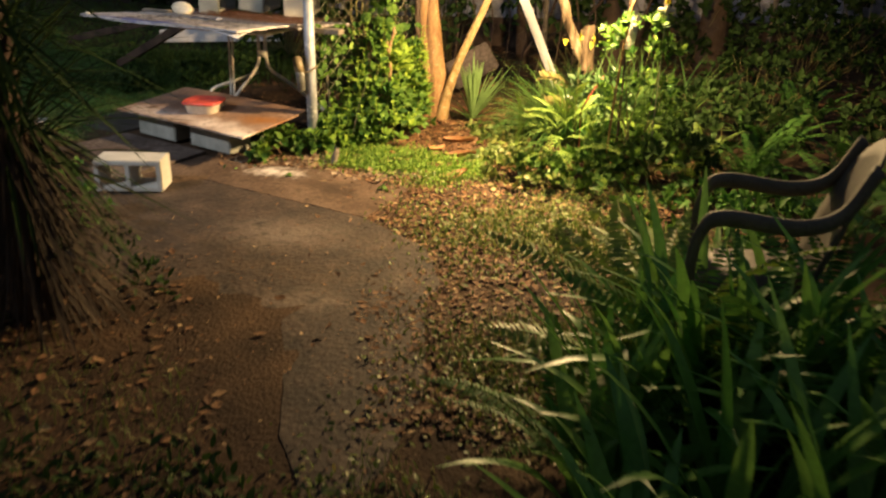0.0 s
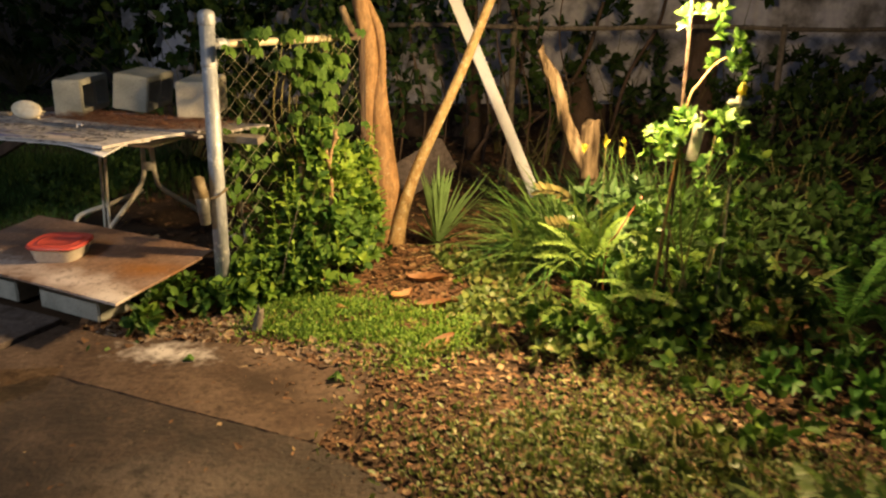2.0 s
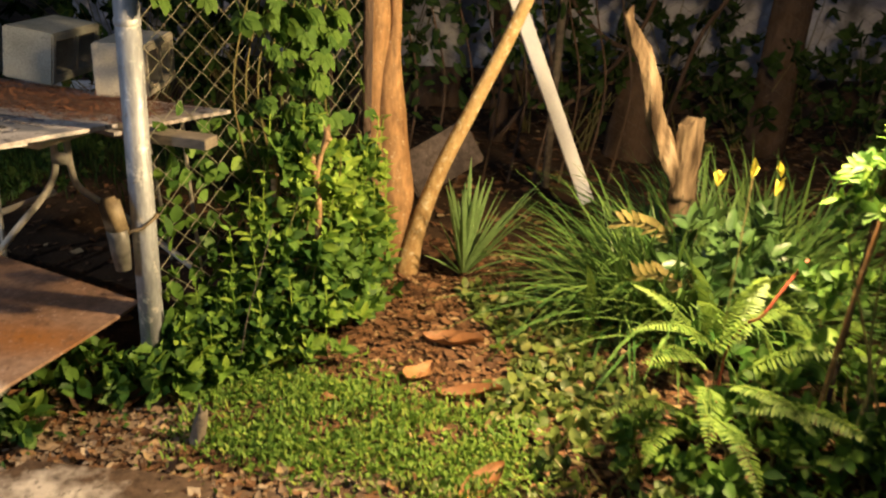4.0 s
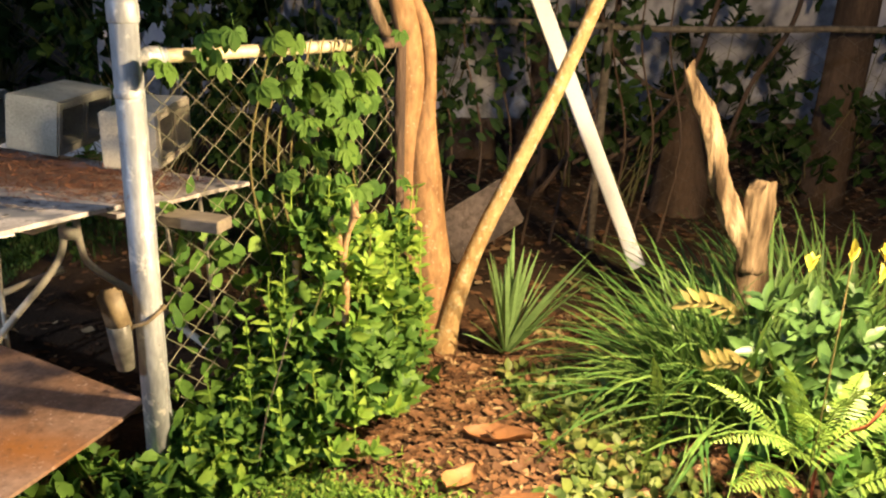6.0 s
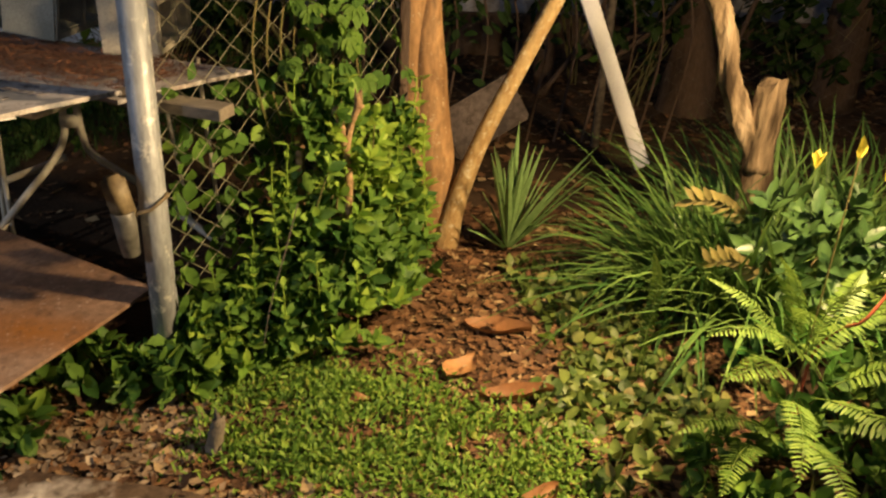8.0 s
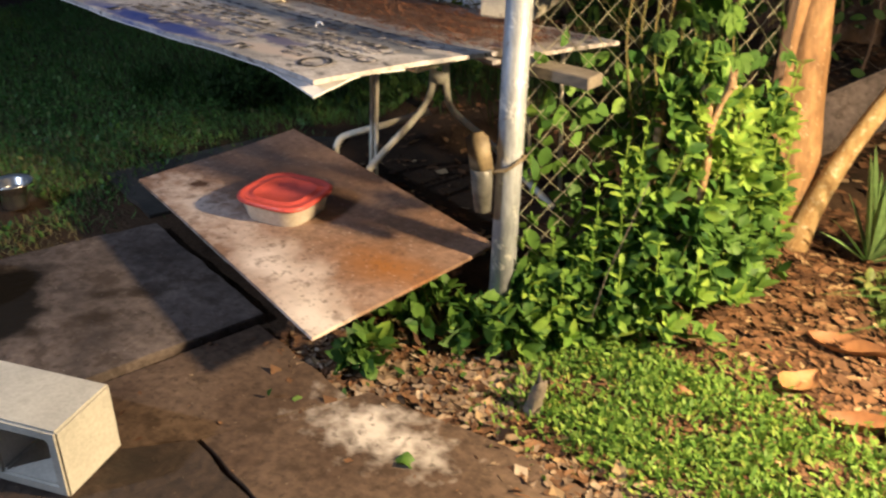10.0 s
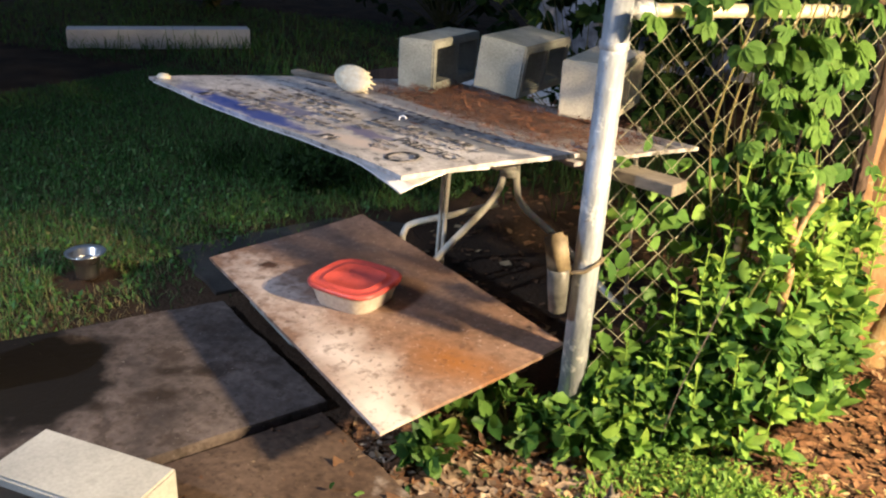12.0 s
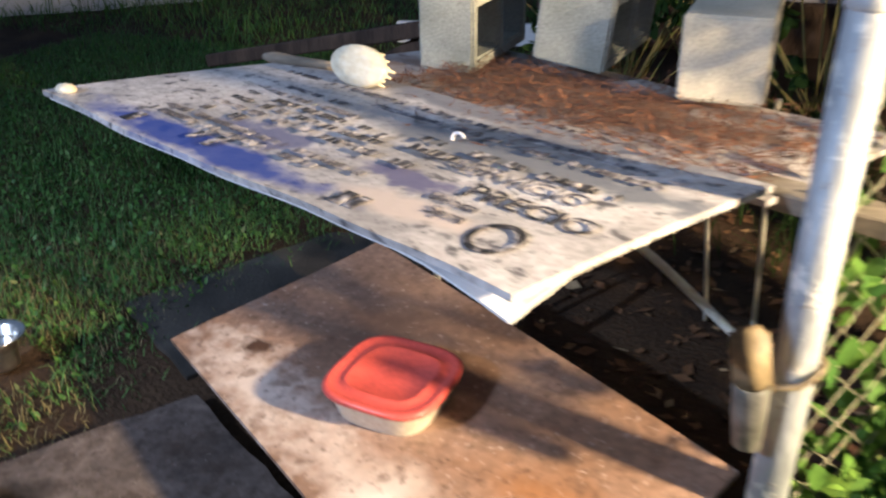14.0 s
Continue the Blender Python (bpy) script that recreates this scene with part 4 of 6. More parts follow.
g.leaves(P2, unit(rng.normal(size=(k, 3)) + FNRM * 0.8 + (0, 0, -0.3)), rng.normal(size=(k, 3)) * 0.4 + FNRM * 0.6 + (0, 0, 0.8), rng.uniform(0.05, 0.095, k), rng.uniform(0.026, 0.05, k), 0.25, 0.2)
k = 210
s3 = rng.uniform(0.06, 0.5, k)
P3 = np.outer(s3, FDIR) + np.outer(rng.uniform(-0.06, 0.03, k), FNRM) + np.outer(rng.uniform(0.1, 0.84, k), (0, 0, 1.0))
g.leaves(P3, unit(rng.normal(size=(k, 3)) + (0, 0, -0.5)), rng.normal(size=(k, 3)) * 0.5 + FNRM, rng.uniform(0.045, 0.075, k), rng.uniform(0.03, 0.05, k), 0.2, 0.2)
g.put("foliage", M["hedge"], hedge)
g = Geo()
rosettes(g, P[bright] + A[bright] * 0.03, A[bright], 8, 0.056, 0.026, 1.0)
# upright shoots with leaves in pairs
for s_, o_, z0, z1 in ((0.98, 0.10, 0.2, 0.74), (1.00, 0.12, 0.15, 0.50), (0.92, 0.13, 0.3, 0.76), (0.95, 0.16, 0.2, 0.62), (0.88, 0.12, 0.3, 0.66), (0.42, 0.10, 0.35, 0.86), (0.37, 0.14, 0.3, 0.66), (0.33, 0.12, 0.25, 0.60), (0.55, 0.12, 0.5, 0.84), (0.64, 0.10, 0.5, 0.80), (0.70, 0.16, 0.35, 0.66), (0.30, 0.16, 0.15, 0.45), (0.48, 0.18, 0.3, 0.66), (0.82, 0.16, 0.25, 0.58), (0.16, 0.12, 0.05, 0.26), (0.10, 0.16, 0.04, 0.22), (0.20, 0.16, 0.05, 0.36), (0.26, 0.10, 0.10, 0.48), (0.13, 0.06, 0.06, 0.32), (0.24, 0.24, 0.03, 0.28), (0.34, 0.28, 0.04, 0.34), (0.44, 0.34, 0.03, 0.30)):
    m_ = int((z1 - z0) / 0.04)
    zz = np.linspace(z0, z1, m_)
    q = np.array([on_fence(s_ + 0.012 * math.sin(9 * w), o_, w) for w in zz])
    for sg in (-1, 1):
        ang = np.arange(m_) * 1.57 + rng.uniform(0, 0.5, m_)
        d = np.stack((np.cos(ang) * sg, np.sin(ang) * sg, rng.uniform(0.3, 0.9, m_)), 1)
        ln = np.linspace(0.07, 0.035, m_) * rng.uniform(0.8, 1.2, m_)
        g.leaves(q, d, np.tile((0, 0, 1.0), (m_, 1)) + 0.2 * rng.normal(size=(m_, 3)), ln, ln * 0.5, 0.3, 0.2)
    g.tube(q, 0.0022, 4, False)
g.put("young_growth", M["hedge_tip"], hedge, "yellow-green young growth")
g = Geo()
for i in range(0, n, 3):
    root = FDIR * s[i] + FNRM * o[i] * 0.3
    mid = (root + P[i]) / 2 + rng.normal(size=3) * 0.03
    g.tube([root, mid, P[i]], [0.004, 0.003, 0.0018], 4, False)
g.put("branching", M["stem"], hedge)
for base_, knee, tip, w in (((0.363, 0.25, 0.36), (0.370, 0.25, 0.50), (0.366, 0.25, 0.725), 0.012), ((0.512, 0.25, 0.38), (0.510, 0.25, 0.60), (0.466, 0.25, 0.785), 0.012), ((0.507, 0.25, 0.62), (0.520, 0.25, 0.70), (0.556, 0.25, 0.80), 0.010)):
    line = curve_pts([base_, knee, tip], 7)
    rough_limb(list(line[::3]), [w * 0.9, w, w * 0.85, w * 1.25], sides=10, amp=0.10, seed=int(base_[0] * 100)).put("cut_stem", M["twig"], hedge, "pruned bare stem with swollen knots", True)
    knob = line[-4]
    Geo().tube([knob, knob + (0.018, -0.01, 0.012)], [w * 0.9, w * 0.5], 8).put("cut_stem", M["twig"], hedge, "short sawn side knot", True)
wire_ = Geo().tube(curve_pts([(0.379, 0.12, 0.506), (0.345, 0.075, 0.37), (0.304, 0.02, 0.214), (0.27, -0.02, 0.0)], 5), 0.0018, 5).put("wire_stake", M["rust"], smooth=True)
tagged(wire_, "thin bent grey wire standing in the leafy shrub", "wire")

# big-leaved creeper over the rail
creeper = thing("creeper", "creeper with large five-part leaves climbing over the fence rail", "climbing plant", (0.45, 0.5, 0))


def compound_leaf(seed):
    r = np.random.default_rng(seed)
    g = Geo()
    for i, ang in enumerate((-75, -38, 0, 38, 75)):
        a = radians(ang + r.uniform(-6, 6))
        d = np.array([[math.sin(a), math.cos(a), -0.25]])
        sc = (0.72, 0.92, 1.0, 0.92, 0.72)[i] * r.uniform(0.9, 1.05)
        g.leaves(np.array([[0, 0, 0.0]]) + d * 0.008, d, np.array([[0, 0, 1.0]]), 0.080 * sc, 0.050 * sc, 0.2, 0.2)
    g.tube([(0, -0.05, 0.02), (0, 0, 0)], 0.0015, 4, False)
    return g.mesh("creeper_leaf", M["creeper"])


kinds = [compound_leaf(i) for i in range(4)]
for i in range(92):
    s_ = min(0.92, max(0.36, rng.normal(0.64, 0.12))) if i < 76 else rng.uniform(0.05, 0.95)
    z_ = rng.uniform(0.66, 1.27) if i < 76 else rng.uniform(1.0, 1.30)
    if i >= 76 and not 0.3 < s_ < 0.85:
        z_ = rng.uniform(1.18, 1.30)
    p = on_fence(s_, rng.uniform(0.03, 0.10), z_)
    mt = Matrix.Translation(p) @ rot_z(math.degrees(math.atan2(FNRM[1], FNRM[0])) - 90 + rng.uniform(-60, 60)) @ pose(0, 0, 0, rng.uniform(-72, -22), rng.uniform(-30, 30), rng.uniform(-60, 60)) @ Matrix.Scale(rng.uniform(0.5, 0.98), 4)
    place("leaf", kinds[i % 4], creeper, "", mt)
for i in range(9):
    s_ = 0.38 + 0.05 * i
    Geo().tube(curve_pts([on_fence(s_, 0.02, 0.1), on_fence(s_ + 0.04, 0.03, 0.5), on_fence(s_ - 0.03, 0.02, 0.9), on_fence(s_ + 0.05, 0.03, 1.25)], 6), 0.003, 5, False).put("runner", M["stem"], creeper)

# dense dark leaves on the fence behind the tree
back_vine = thing("fence_vine", "dense dark green vine covering the rear fence behind the tree", "climbing plant", tuple(c + BDIR * 0.6))


def on_back(s, o=0.0, z=0.0):
    return c + BDIR * s + np.array((BDIR[1], -BDIR[0], 0)) * o + np.array((0, 0, z))


k = 4200
s_ = rng.uniform(-0.35, 1.45, k)
z_ = rng.uniform(0.35, 2.3, k)
keep = rng.uniform(size=k) < np.clip(0.10 + (z_ - 0.45) * 0.75, 0, 1) * np.clip((1.5 - s_) / 0.8, 0.12, 1)
P = c + np.outer(s_, BDIR) + np.outer(rng.uniform(-0.3, 0.12, k), (BDIR[1], -BDIR[0], 0)) + np.outer(z_, (0, 0, 1.0))
P = P[keep]
k = len(P)
# the vine's dimness comes from the near-black leaf colour
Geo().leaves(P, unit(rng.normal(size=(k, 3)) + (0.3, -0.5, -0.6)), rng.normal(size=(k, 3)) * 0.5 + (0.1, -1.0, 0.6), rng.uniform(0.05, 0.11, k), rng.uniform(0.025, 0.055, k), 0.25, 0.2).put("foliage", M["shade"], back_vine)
g = Geo()
for i in range(12):
    s_ = -0.2 + 0.16 * i
    g.tube(curve_pts([on_back(s_, -0.02, 0.0), on_back(s_ + 0.06, 0.0, 0.6), on_back(s_ - 0.05, -0.05, 1.2), on_back(s_ + 0.08, -0.1, 2.0)], 6), np.linspace(0.009, 0.003, 19), 5, False)
g.put("branching", M["darkwood"], back_vine)


# ferns
def frond_mesh(name, length, seed, material, droop=0.55, pairs=30, broad=0.095):
    r = np.random.default_rng(seed)
    g = Geo()
    t = np.linspace(0, 1, 14)
    y = length * (t - 0.12 * t * t)
    zz = length * (0.55 * t - droop * t * t)
    line = np.stack((0.03 * length * np.sin(3 * t + seed), y, zz), 1)
    g.tube(line, np.linspace(0.0022, 0.0008, 14), 4, False)
    tt = np.linspace(0.14, 0.99, pairs)
    base = np.stack([np.interp(tt, t, line[:, i]) for i in range(3)], 1)
    tang = unit(np.stack([np.interp(tt, t, np.gradient(line[:, i])) for i in range(3)], 1))
    ln = length * broad * np.sin(np.pi * np.clip(tt * 0.86 + 0.16, 0, 1)) ** 0.7 * (1 + 0.08 * r.normal(size=pairs)) + 0.004
    for sgn in (-1, 1):
        d = unit(np.array((1.0, 0, 0)) * sgn + tang * 0.22 + np.array((0, 0, -0.12)) + 0.06 * r.normal(size=(pairs, 3)))
        up = np.cross(tang, np.array((1.0, 0, 0))) * -1 + (0, 0, 0.3)
        g.leaves(base, d, np.abs(up) * (0, 0, 1) + (0, 0.0, 0.4) + 0.1 * r.normal(size=(pairs, 3)), ln, np.full(pairs, length * 0.85 / pairs * 0.72), 0.15, 0.1, 0.5)
    return g.mesh(name, material)


def fern(x, y, z0, count, size, material, seed, label, upright=0.0, fan=(0, 360), group="ferns"):
    r = np.random.default_rng(seed)
    ob = thing("fern", label, "fern", (x, y, z0), group)
    ms = [frond_mesh("frond", size * f, seed * 7 + i, material, dr) for i, (f, dr) in enumerate(((1.0, 0.6), (0.85, 0.45), (0.7, 0.75)))]
    for i in range(count):
        yaw = fan[0] + (fan[1] - fan[0]) * (i + r.uniform(-0.3, 0.3)) / count
        mt = Matrix.Translation((x, y, z0)) @ rot_z(yaw) @ pose(0, 0.01, 0, upright + r.uniform(-12, 30), r.uniform(-14, 14), 0)
        place("frond", ms[i % 3], ob, "", mt)
    return ob


def arching_fern(at, label, fronds, material=None, broad=0.115):
    """A fern with each frond from its root to its tip."""
    ob = thing("fern", label, "fern", (at[0], at[1], 0), "ferns")
    kinds_ = [frond_mesh("frond", 0.4, 70 + i, material or M["fern"], dr, 26, broad) for i, dr in enumerate((0.62, 0.52))]
    for i, (root, tip) in enumerate(fronds):
        root, tip = Vector(root), Vector(tip)
        rise = 0.55 - (0.62, 0.52)[i % 2]
        v = tip - root
        pitch = math.degrees(math.atan2(v.z, math.hypot(v.x, v.y)) - math.atan2(rise, 0.88))
        yaw = math.degrees(math.atan2(-v.x, v.y))
        mt = Matrix.Translation(root) @ rot_z(yaw) @ pose(0, 0, 0, pitch, 8 * math.sin(5 * i), 0) @ Matrix.Scale(v.length / (0.4 * math.hypot(0.88, rise)), 4)
        place("frond", kinds_[i % 2], ob, "", mt)
    return ob


lit = "bright yellow-green sword fern beside the path"
arching_fern((1.68, -0.34), lit, (
    ((1.74, -0.34, 0.30), (1.44, -0.36, 0.40)), ((1.67, -0.32, 0.28), (2.02, -0.32, 0.44)), ((1.72, -0.38, 0.10), (1.47, -0.40, 0.33)),
    ((1.86, -0.38, 0.06), (1.83, -0.36, 0.40)), ((1.68, -0.44, 0.12), (1.36, -0.50, 0.20)), ((1.72, -0.24, 0.26), (1.61, -0.27, 0.58)),
    ((1.70, -0.38, 0.22), (1.58, -0.68, 0.22)), ((1.74, -0.38, 0.24), (1.88, -0.66, 0.24)), ((1.78, -0.36, 0.26), (2.10, -0.48, 0.38)),
    ((1.70, -0.30, 0.28), (1.50, -0.14, 0.44)), ((1.76, -0.30, 0.28), (1.96, -0.10, 0.46)), ((1.68, -0.38, 0.28), (1.40, -0.56, 0.42)),
    ((1.74, -0.32, 0.32), (1.82, -0.46, 0.62)), ((1.80, -0.36, 0.16), (2.06, -0.64, 0.20)), ((1.64, -0.40, 0.08), (1.44, -0.64, 0.14)),
    ((1.72, -0.34, 0.34), (1.54, -0.52, 0.56)), ((1.70, -0.40, 0.14), (1.72, -0.74, 0.12))))
arching_fern((1.428, -0.151), "upright sword fern with tall narrow fronds", (((1.42, 0.04, 0), (1.385, 0.0, 0.445)), ((1.44, 0.04, 0), (1.52, 0.03, 0.33)), ((1.42, 0.03, 0), (1.47, -0.08, 0.26))), None, 0.042)
arching_fern((1.861, 0.057), "small bright sword fern by the glossy shrub", (((1.87, 0.058, 0.048), (1.748, 0.005, 0.393)), ((1.869, 0.077, 0.048), (1.977, 0.002, 0.326)), ((1.869, 0.077, 0.048), (1.893, -0.059, 0.316))))
fern(2.191, -0.148, 0.15, 7, 0.44, M["fern"], 6, lit, 2)
fern(2.501, -0.616, 0.03, 8, 0.50, M["fern"], 7, "sword fern half in shade", 25)
dk = "dark green fern in shade"
for i, (x, y, sz) in enumerate(((1.862, -3.028, 0.75), (1.50, -3.40, 0.42), (2.08, -3.16, 0.72), (2.42, -3.22, 0.74), (2.987, -3.606, 0.85), (1.95, -2.42, 0.55), (3.15, -2.45, 0.75), (3.122, -1.404, 0.6), (2.856, -0.486, 0.6), (3.376, -0.914, 0.7), (3.34, -2.839, 0.8), (3.062, -0.211, 0.6), (3.513, 0.651, 0.7))):
    # lit ferns take the brighter leaf colour, shaded ones the darker copy
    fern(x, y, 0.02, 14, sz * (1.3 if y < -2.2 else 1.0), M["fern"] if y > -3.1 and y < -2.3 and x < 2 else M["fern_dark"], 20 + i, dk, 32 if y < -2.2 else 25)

def blade_clump(name, label, cat, x, y, rad, count, length, width, droop, material, lean=0.9, up=1.3):
    ob = thing(name, label, cat, (x, y, 0))
    a = rng.uniform(0, 2 * math.pi, count)
    r = rad * np.sqrt(rng.uniform(0, 1, count))
    p = np.stack((x + r * np.cos(a), y + r * np.sin(a), np.full(count, -0.01)), 1)
    out = np.stack((np.cos(a), np.sin(a), np.zeros(count)), 1) * (0.25 + lean * r / rad)[:, None]
    d = out + rng.normal(size=(count, 3)) * 0.42 + (0, 0, up)
    Geo().blades(p, d, length * rng.uniform(0.6, 1.1, count), width * rng.uniform(0.7, 1.2, count), droop * rng.uniform(0.5, 1.4, count)).put("foliage", material, ob)
    return ob


blade_clump("long_grass", "clump of long arching green strap leaves", "grass clump", 1.978, 0.532, 0.32, 520, 0.80, 0.019, 0.38, M["blade"], 0.6)
strap = blade_clump("long_grass", "clump of long arching green strap leaves", "grass clump", 1.764, 0.626, 0.20, 220, 0.66, 0.018, 0.55, M["blade"], 0.8)
blade_clump("long_grass", "clump of long arching green strap leaves", "grass clump", 2.399, 0.799, 0.40, 330, 0.86, 0.018, 0.3, M["blade"])
for tip, root in (((1.60, 0.33, 0.478), (1.79, 0.36, 0.405)), ((1.64, 0.20, 0.325), (1.80, 0.20, 0.285))):
    tip, root = np.array(tip), np.array(root)
    w_ = np.linspace(0.05, 1, 8)[:, None]
    p = root + (tip - root) * w_ + np.array((0, 0, 0.03)) * np.sin(np.pi * w_)
    g = Geo().tube(p, 0.0016, 5)
    for sg in (-1, 1):
        g.leaves(p, (tip - root) * 2.2 + np.array((0.05, -0.12, 0.30)) * sg, np.tile((0.0, -1.0, 0.4), (8, 1)) + 0.2 * rng.normal(size=(8, 3)), 0.062 * rng.uniform(0.7, 1.1, 8), 0.024, 0.4, 0.3)
    g.put("dry_leaf", M["tan_leaf"], strap, "withered tan leaf spray caught in the blades")
blade_clump("long_grass", "shorter strap leaves round the foot of the stump", "grass clump", 1.884, 0.491, 0.16, 170, 0.62, 0.018, 0.25, M["blade"], 0.6)
palm = thing("fan_palm_seedling", "young fan palm with stiff pleated grey-green blades", "palm", (1.085, 0.92, 0))
a = np.radians(np.concatenate((np.linspace(-13, 9, 13), np.linspace(17, 40, 13), np.linspace(-60, 60, 8))))
dirs = np.stack((np.sin(a), -0.25 + 0.15 * rng.normal(size=len(a)), np.cos(a) * 1.0 + 0.1), 1)
ln = np.concatenate((0.52 * rng.uniform(0.75, 1.1, 26), 0.26 * rng.uniform(0.7, 1, 8)))
for i in range(len(a)):
    Geo().blades(np.array([(1.085, 0.92, 0.0)]) + dirs[i:i + 1] * 0.02, dirs[i:i + 1], ln[i], 0.040, 0.05, 5, 0.5).put("leaf", M["fan"], palm)

for x, y, ln_ in ((1.80, -3.20, 0.84), (1.98, -3.04, 0.98), (2.22, -3.08, 1.02), (2.10, -3.25, 1.0), (1.98, -3.70, 0.92), (2.45, -3.50, 1.05), (2.38, -3.12, 0.98), (2.85, -3.15, 1.1), (1.62, -3.56, 0.64), (1.72, -3.98, 0.66), (2.25, -3.92, 0.9), (2.70, -3.85, 1.0)):
    ob = thing("strap_plant", "plant with broad dark green arching strap leaves", "plant", (x, y, 0), "strap plants")
    for i in range(30):
        a = rng.uniform(0, 2 * math.pi)
        r = 0.13 * math.sqrt(rng.uniform())
        d = np.array([(math.cos(a) * (0.3 + 5 * r), math.sin(a) * (0.3 + 5 * r), 1.9)]) + 0.35 * rng.normal(size=(1, 3))
        Geo().blades(np.array([(x + r * math.cos(a), y + r * math.sin(a), -0.01)]), d, ln_ * rng.uniform(0.6, 1.1), 0.068 * rng.uniform(0.7, 1.2), 0.34 * rng.uniform(0.4, 1.5), 6).put("leaf", M["strap"], ob, "", True)

# glossy shrub, shaded shrubs
def leafy(name, label, cat, centre, radii, tips, k, length, width, material, up=0.5, stems=True, group="", low=-0.4, every=5):
    ob = thing(name, label, cat, (centre[0], centre[1], 0), group)
    c = np.array(centre)
    d = rand_dirs(tips, 0.25)
    d = d[d[:, 2] > low]
    tips = len(d)
    P = c + d * np.array(radii) * rng.uniform(0.55, 1.0, tips)[:, None]
    P[:, 2] = np.maximum(P[:, 2], 0.03)
    g = Geo()
    rosettes(g, P, d + (0, 0, up), k, length, width, 1.05)
    g.put("foliage", material, ob)
    if stems:
        g = Geo()
        for i in range(0, tips, every):
            root = np.array((centre[0], centre[1], -0.02)) + rng.normal(size=3) * (0.05, 0.05, 0)
            g.tube([root, (root + P[i]) / 2 + rng.normal(size=3) * 0.02, P[i]], [0.006, 0.004, 0.002], 4, False)
        g.put("branching", M["stem"], ob)
    return ob


leafy("glossy_shrub", "low shrub with glossy dark leaves", "shrub", (2.004, 0.336, 0.315), (0.24, 0.24, 0.26), 72, 6, 0.086, 0.036, M["gloss"])
yl = thing("yellow_shoots", "bright yellow young shoots above the glossy shrub", "shrub", (1.78, -0.20, 0))
g = Geo()
rosettes(g, np.array([(1.69, -0.20, 0.80), (1.78, -0.22, 0.83), (1.85, -0.24, 0.79), (1.87, -0.20, 0.83)]), np.array([(0, 0, 1.0), (0.1, 0, 1), (0.3, 0, 1), (-0.2, 0, 1)]), 5, 0.042, 0.017, 0.35)
g.put("foliage", M["yellow"], yl)
Geo().tube([(1.80, -0.18, 0.0), (1.79, -0.20, 0.4), (1.78, -0.22, 0.83)], 0.0022, 6).put("stem", M["stem"], yl)
leafy("low_shrub", "low leafy shrub under the ferns", "shrub", (1.72, -0.52, 0.07), (0.34, 0.22, 0.11), 80, 6, 0.058, 0.032, M["hedge"])
leafy("low_shrub", "low leafy shrub under the ferns", "shrub", (2.198, -0.343, 0.125), (0.42, 0.30, 0.22), 150, 6, 0.065, 0.034, M["hedge"])
leafy("lamp_shrub", "tall leafy shrub close beneath the garden lamp", "shrub", (2.10, -0.55, 0.86), (0.25, 0.20, 0.22), 70, 6, 0.052, 0.028, M["hedge"], every=18)
leafy("shade_shrub", "dark leafy shrub in deep shade", "shrub", (2.391, -0.574, 0.19), (0.32, 0.26, 0.18), 60, 6, 0.07, 0.034, M["shade"], group="shaded shrubs")
leafy("lamp_shrub", "leafy shoots climbing past the garden lamp", "shrub", (2.16, -0.56, 1.20), (0.09, 0.08, 0.16), 26, 6, 0.048, 0.026, M["hedge"], stems=False)
leafy("lamp_shrub", "thin leafy shoots twining close to the garden lamp", "shrub", (2.04, -0.57, 1.38), (0.10, 0.07, 0.08), 14, 5, 0.045, 0.024, M["hedge"], stems=False)
leafy("lamp_shrub", "leafy shrub in half shade below the garden lamp", "shrub", (2.16, -0.40, 0.48), (0.28, 0.20, 0.22), 55, 6, 0.055, 0.029, M["hedge"], every=14)
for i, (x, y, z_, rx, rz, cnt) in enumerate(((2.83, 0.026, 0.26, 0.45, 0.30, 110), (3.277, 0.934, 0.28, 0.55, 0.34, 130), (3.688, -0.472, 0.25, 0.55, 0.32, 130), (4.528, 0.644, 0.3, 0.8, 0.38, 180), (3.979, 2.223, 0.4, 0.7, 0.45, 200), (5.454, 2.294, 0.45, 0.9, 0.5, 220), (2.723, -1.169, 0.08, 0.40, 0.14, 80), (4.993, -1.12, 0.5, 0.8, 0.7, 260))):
    # shade is in the leaf colour: near-black farther off, shaded fern nearer
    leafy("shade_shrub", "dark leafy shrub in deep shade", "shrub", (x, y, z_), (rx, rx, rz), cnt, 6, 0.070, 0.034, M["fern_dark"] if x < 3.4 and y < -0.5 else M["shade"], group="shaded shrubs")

for i, (x, y, r, h) in enumerate(((1.606, -0.716, 0.20, 0.08), (2.004, -0.829, 0.24, 0.12), (2.44, -0.93, 0.26, 0.14), (1.356, -0.473, 0.16, 0.07), (2.13, -1.262, 0.22, 0.10), (2.741, -1.534, 0.28, 0.14), (1.784, -1.492, 0.2, 0.08), (2.429, -1.92, 0.26, 0.12), (2.868, -0.743, 0.26, 0.16), (2.054, -2.046, 0.22, 0.10))):
    # past x = 2.2 the shade is put in by a darker leaf
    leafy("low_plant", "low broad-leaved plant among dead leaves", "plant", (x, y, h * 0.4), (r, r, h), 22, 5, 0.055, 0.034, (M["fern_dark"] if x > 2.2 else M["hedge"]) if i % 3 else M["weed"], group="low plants")

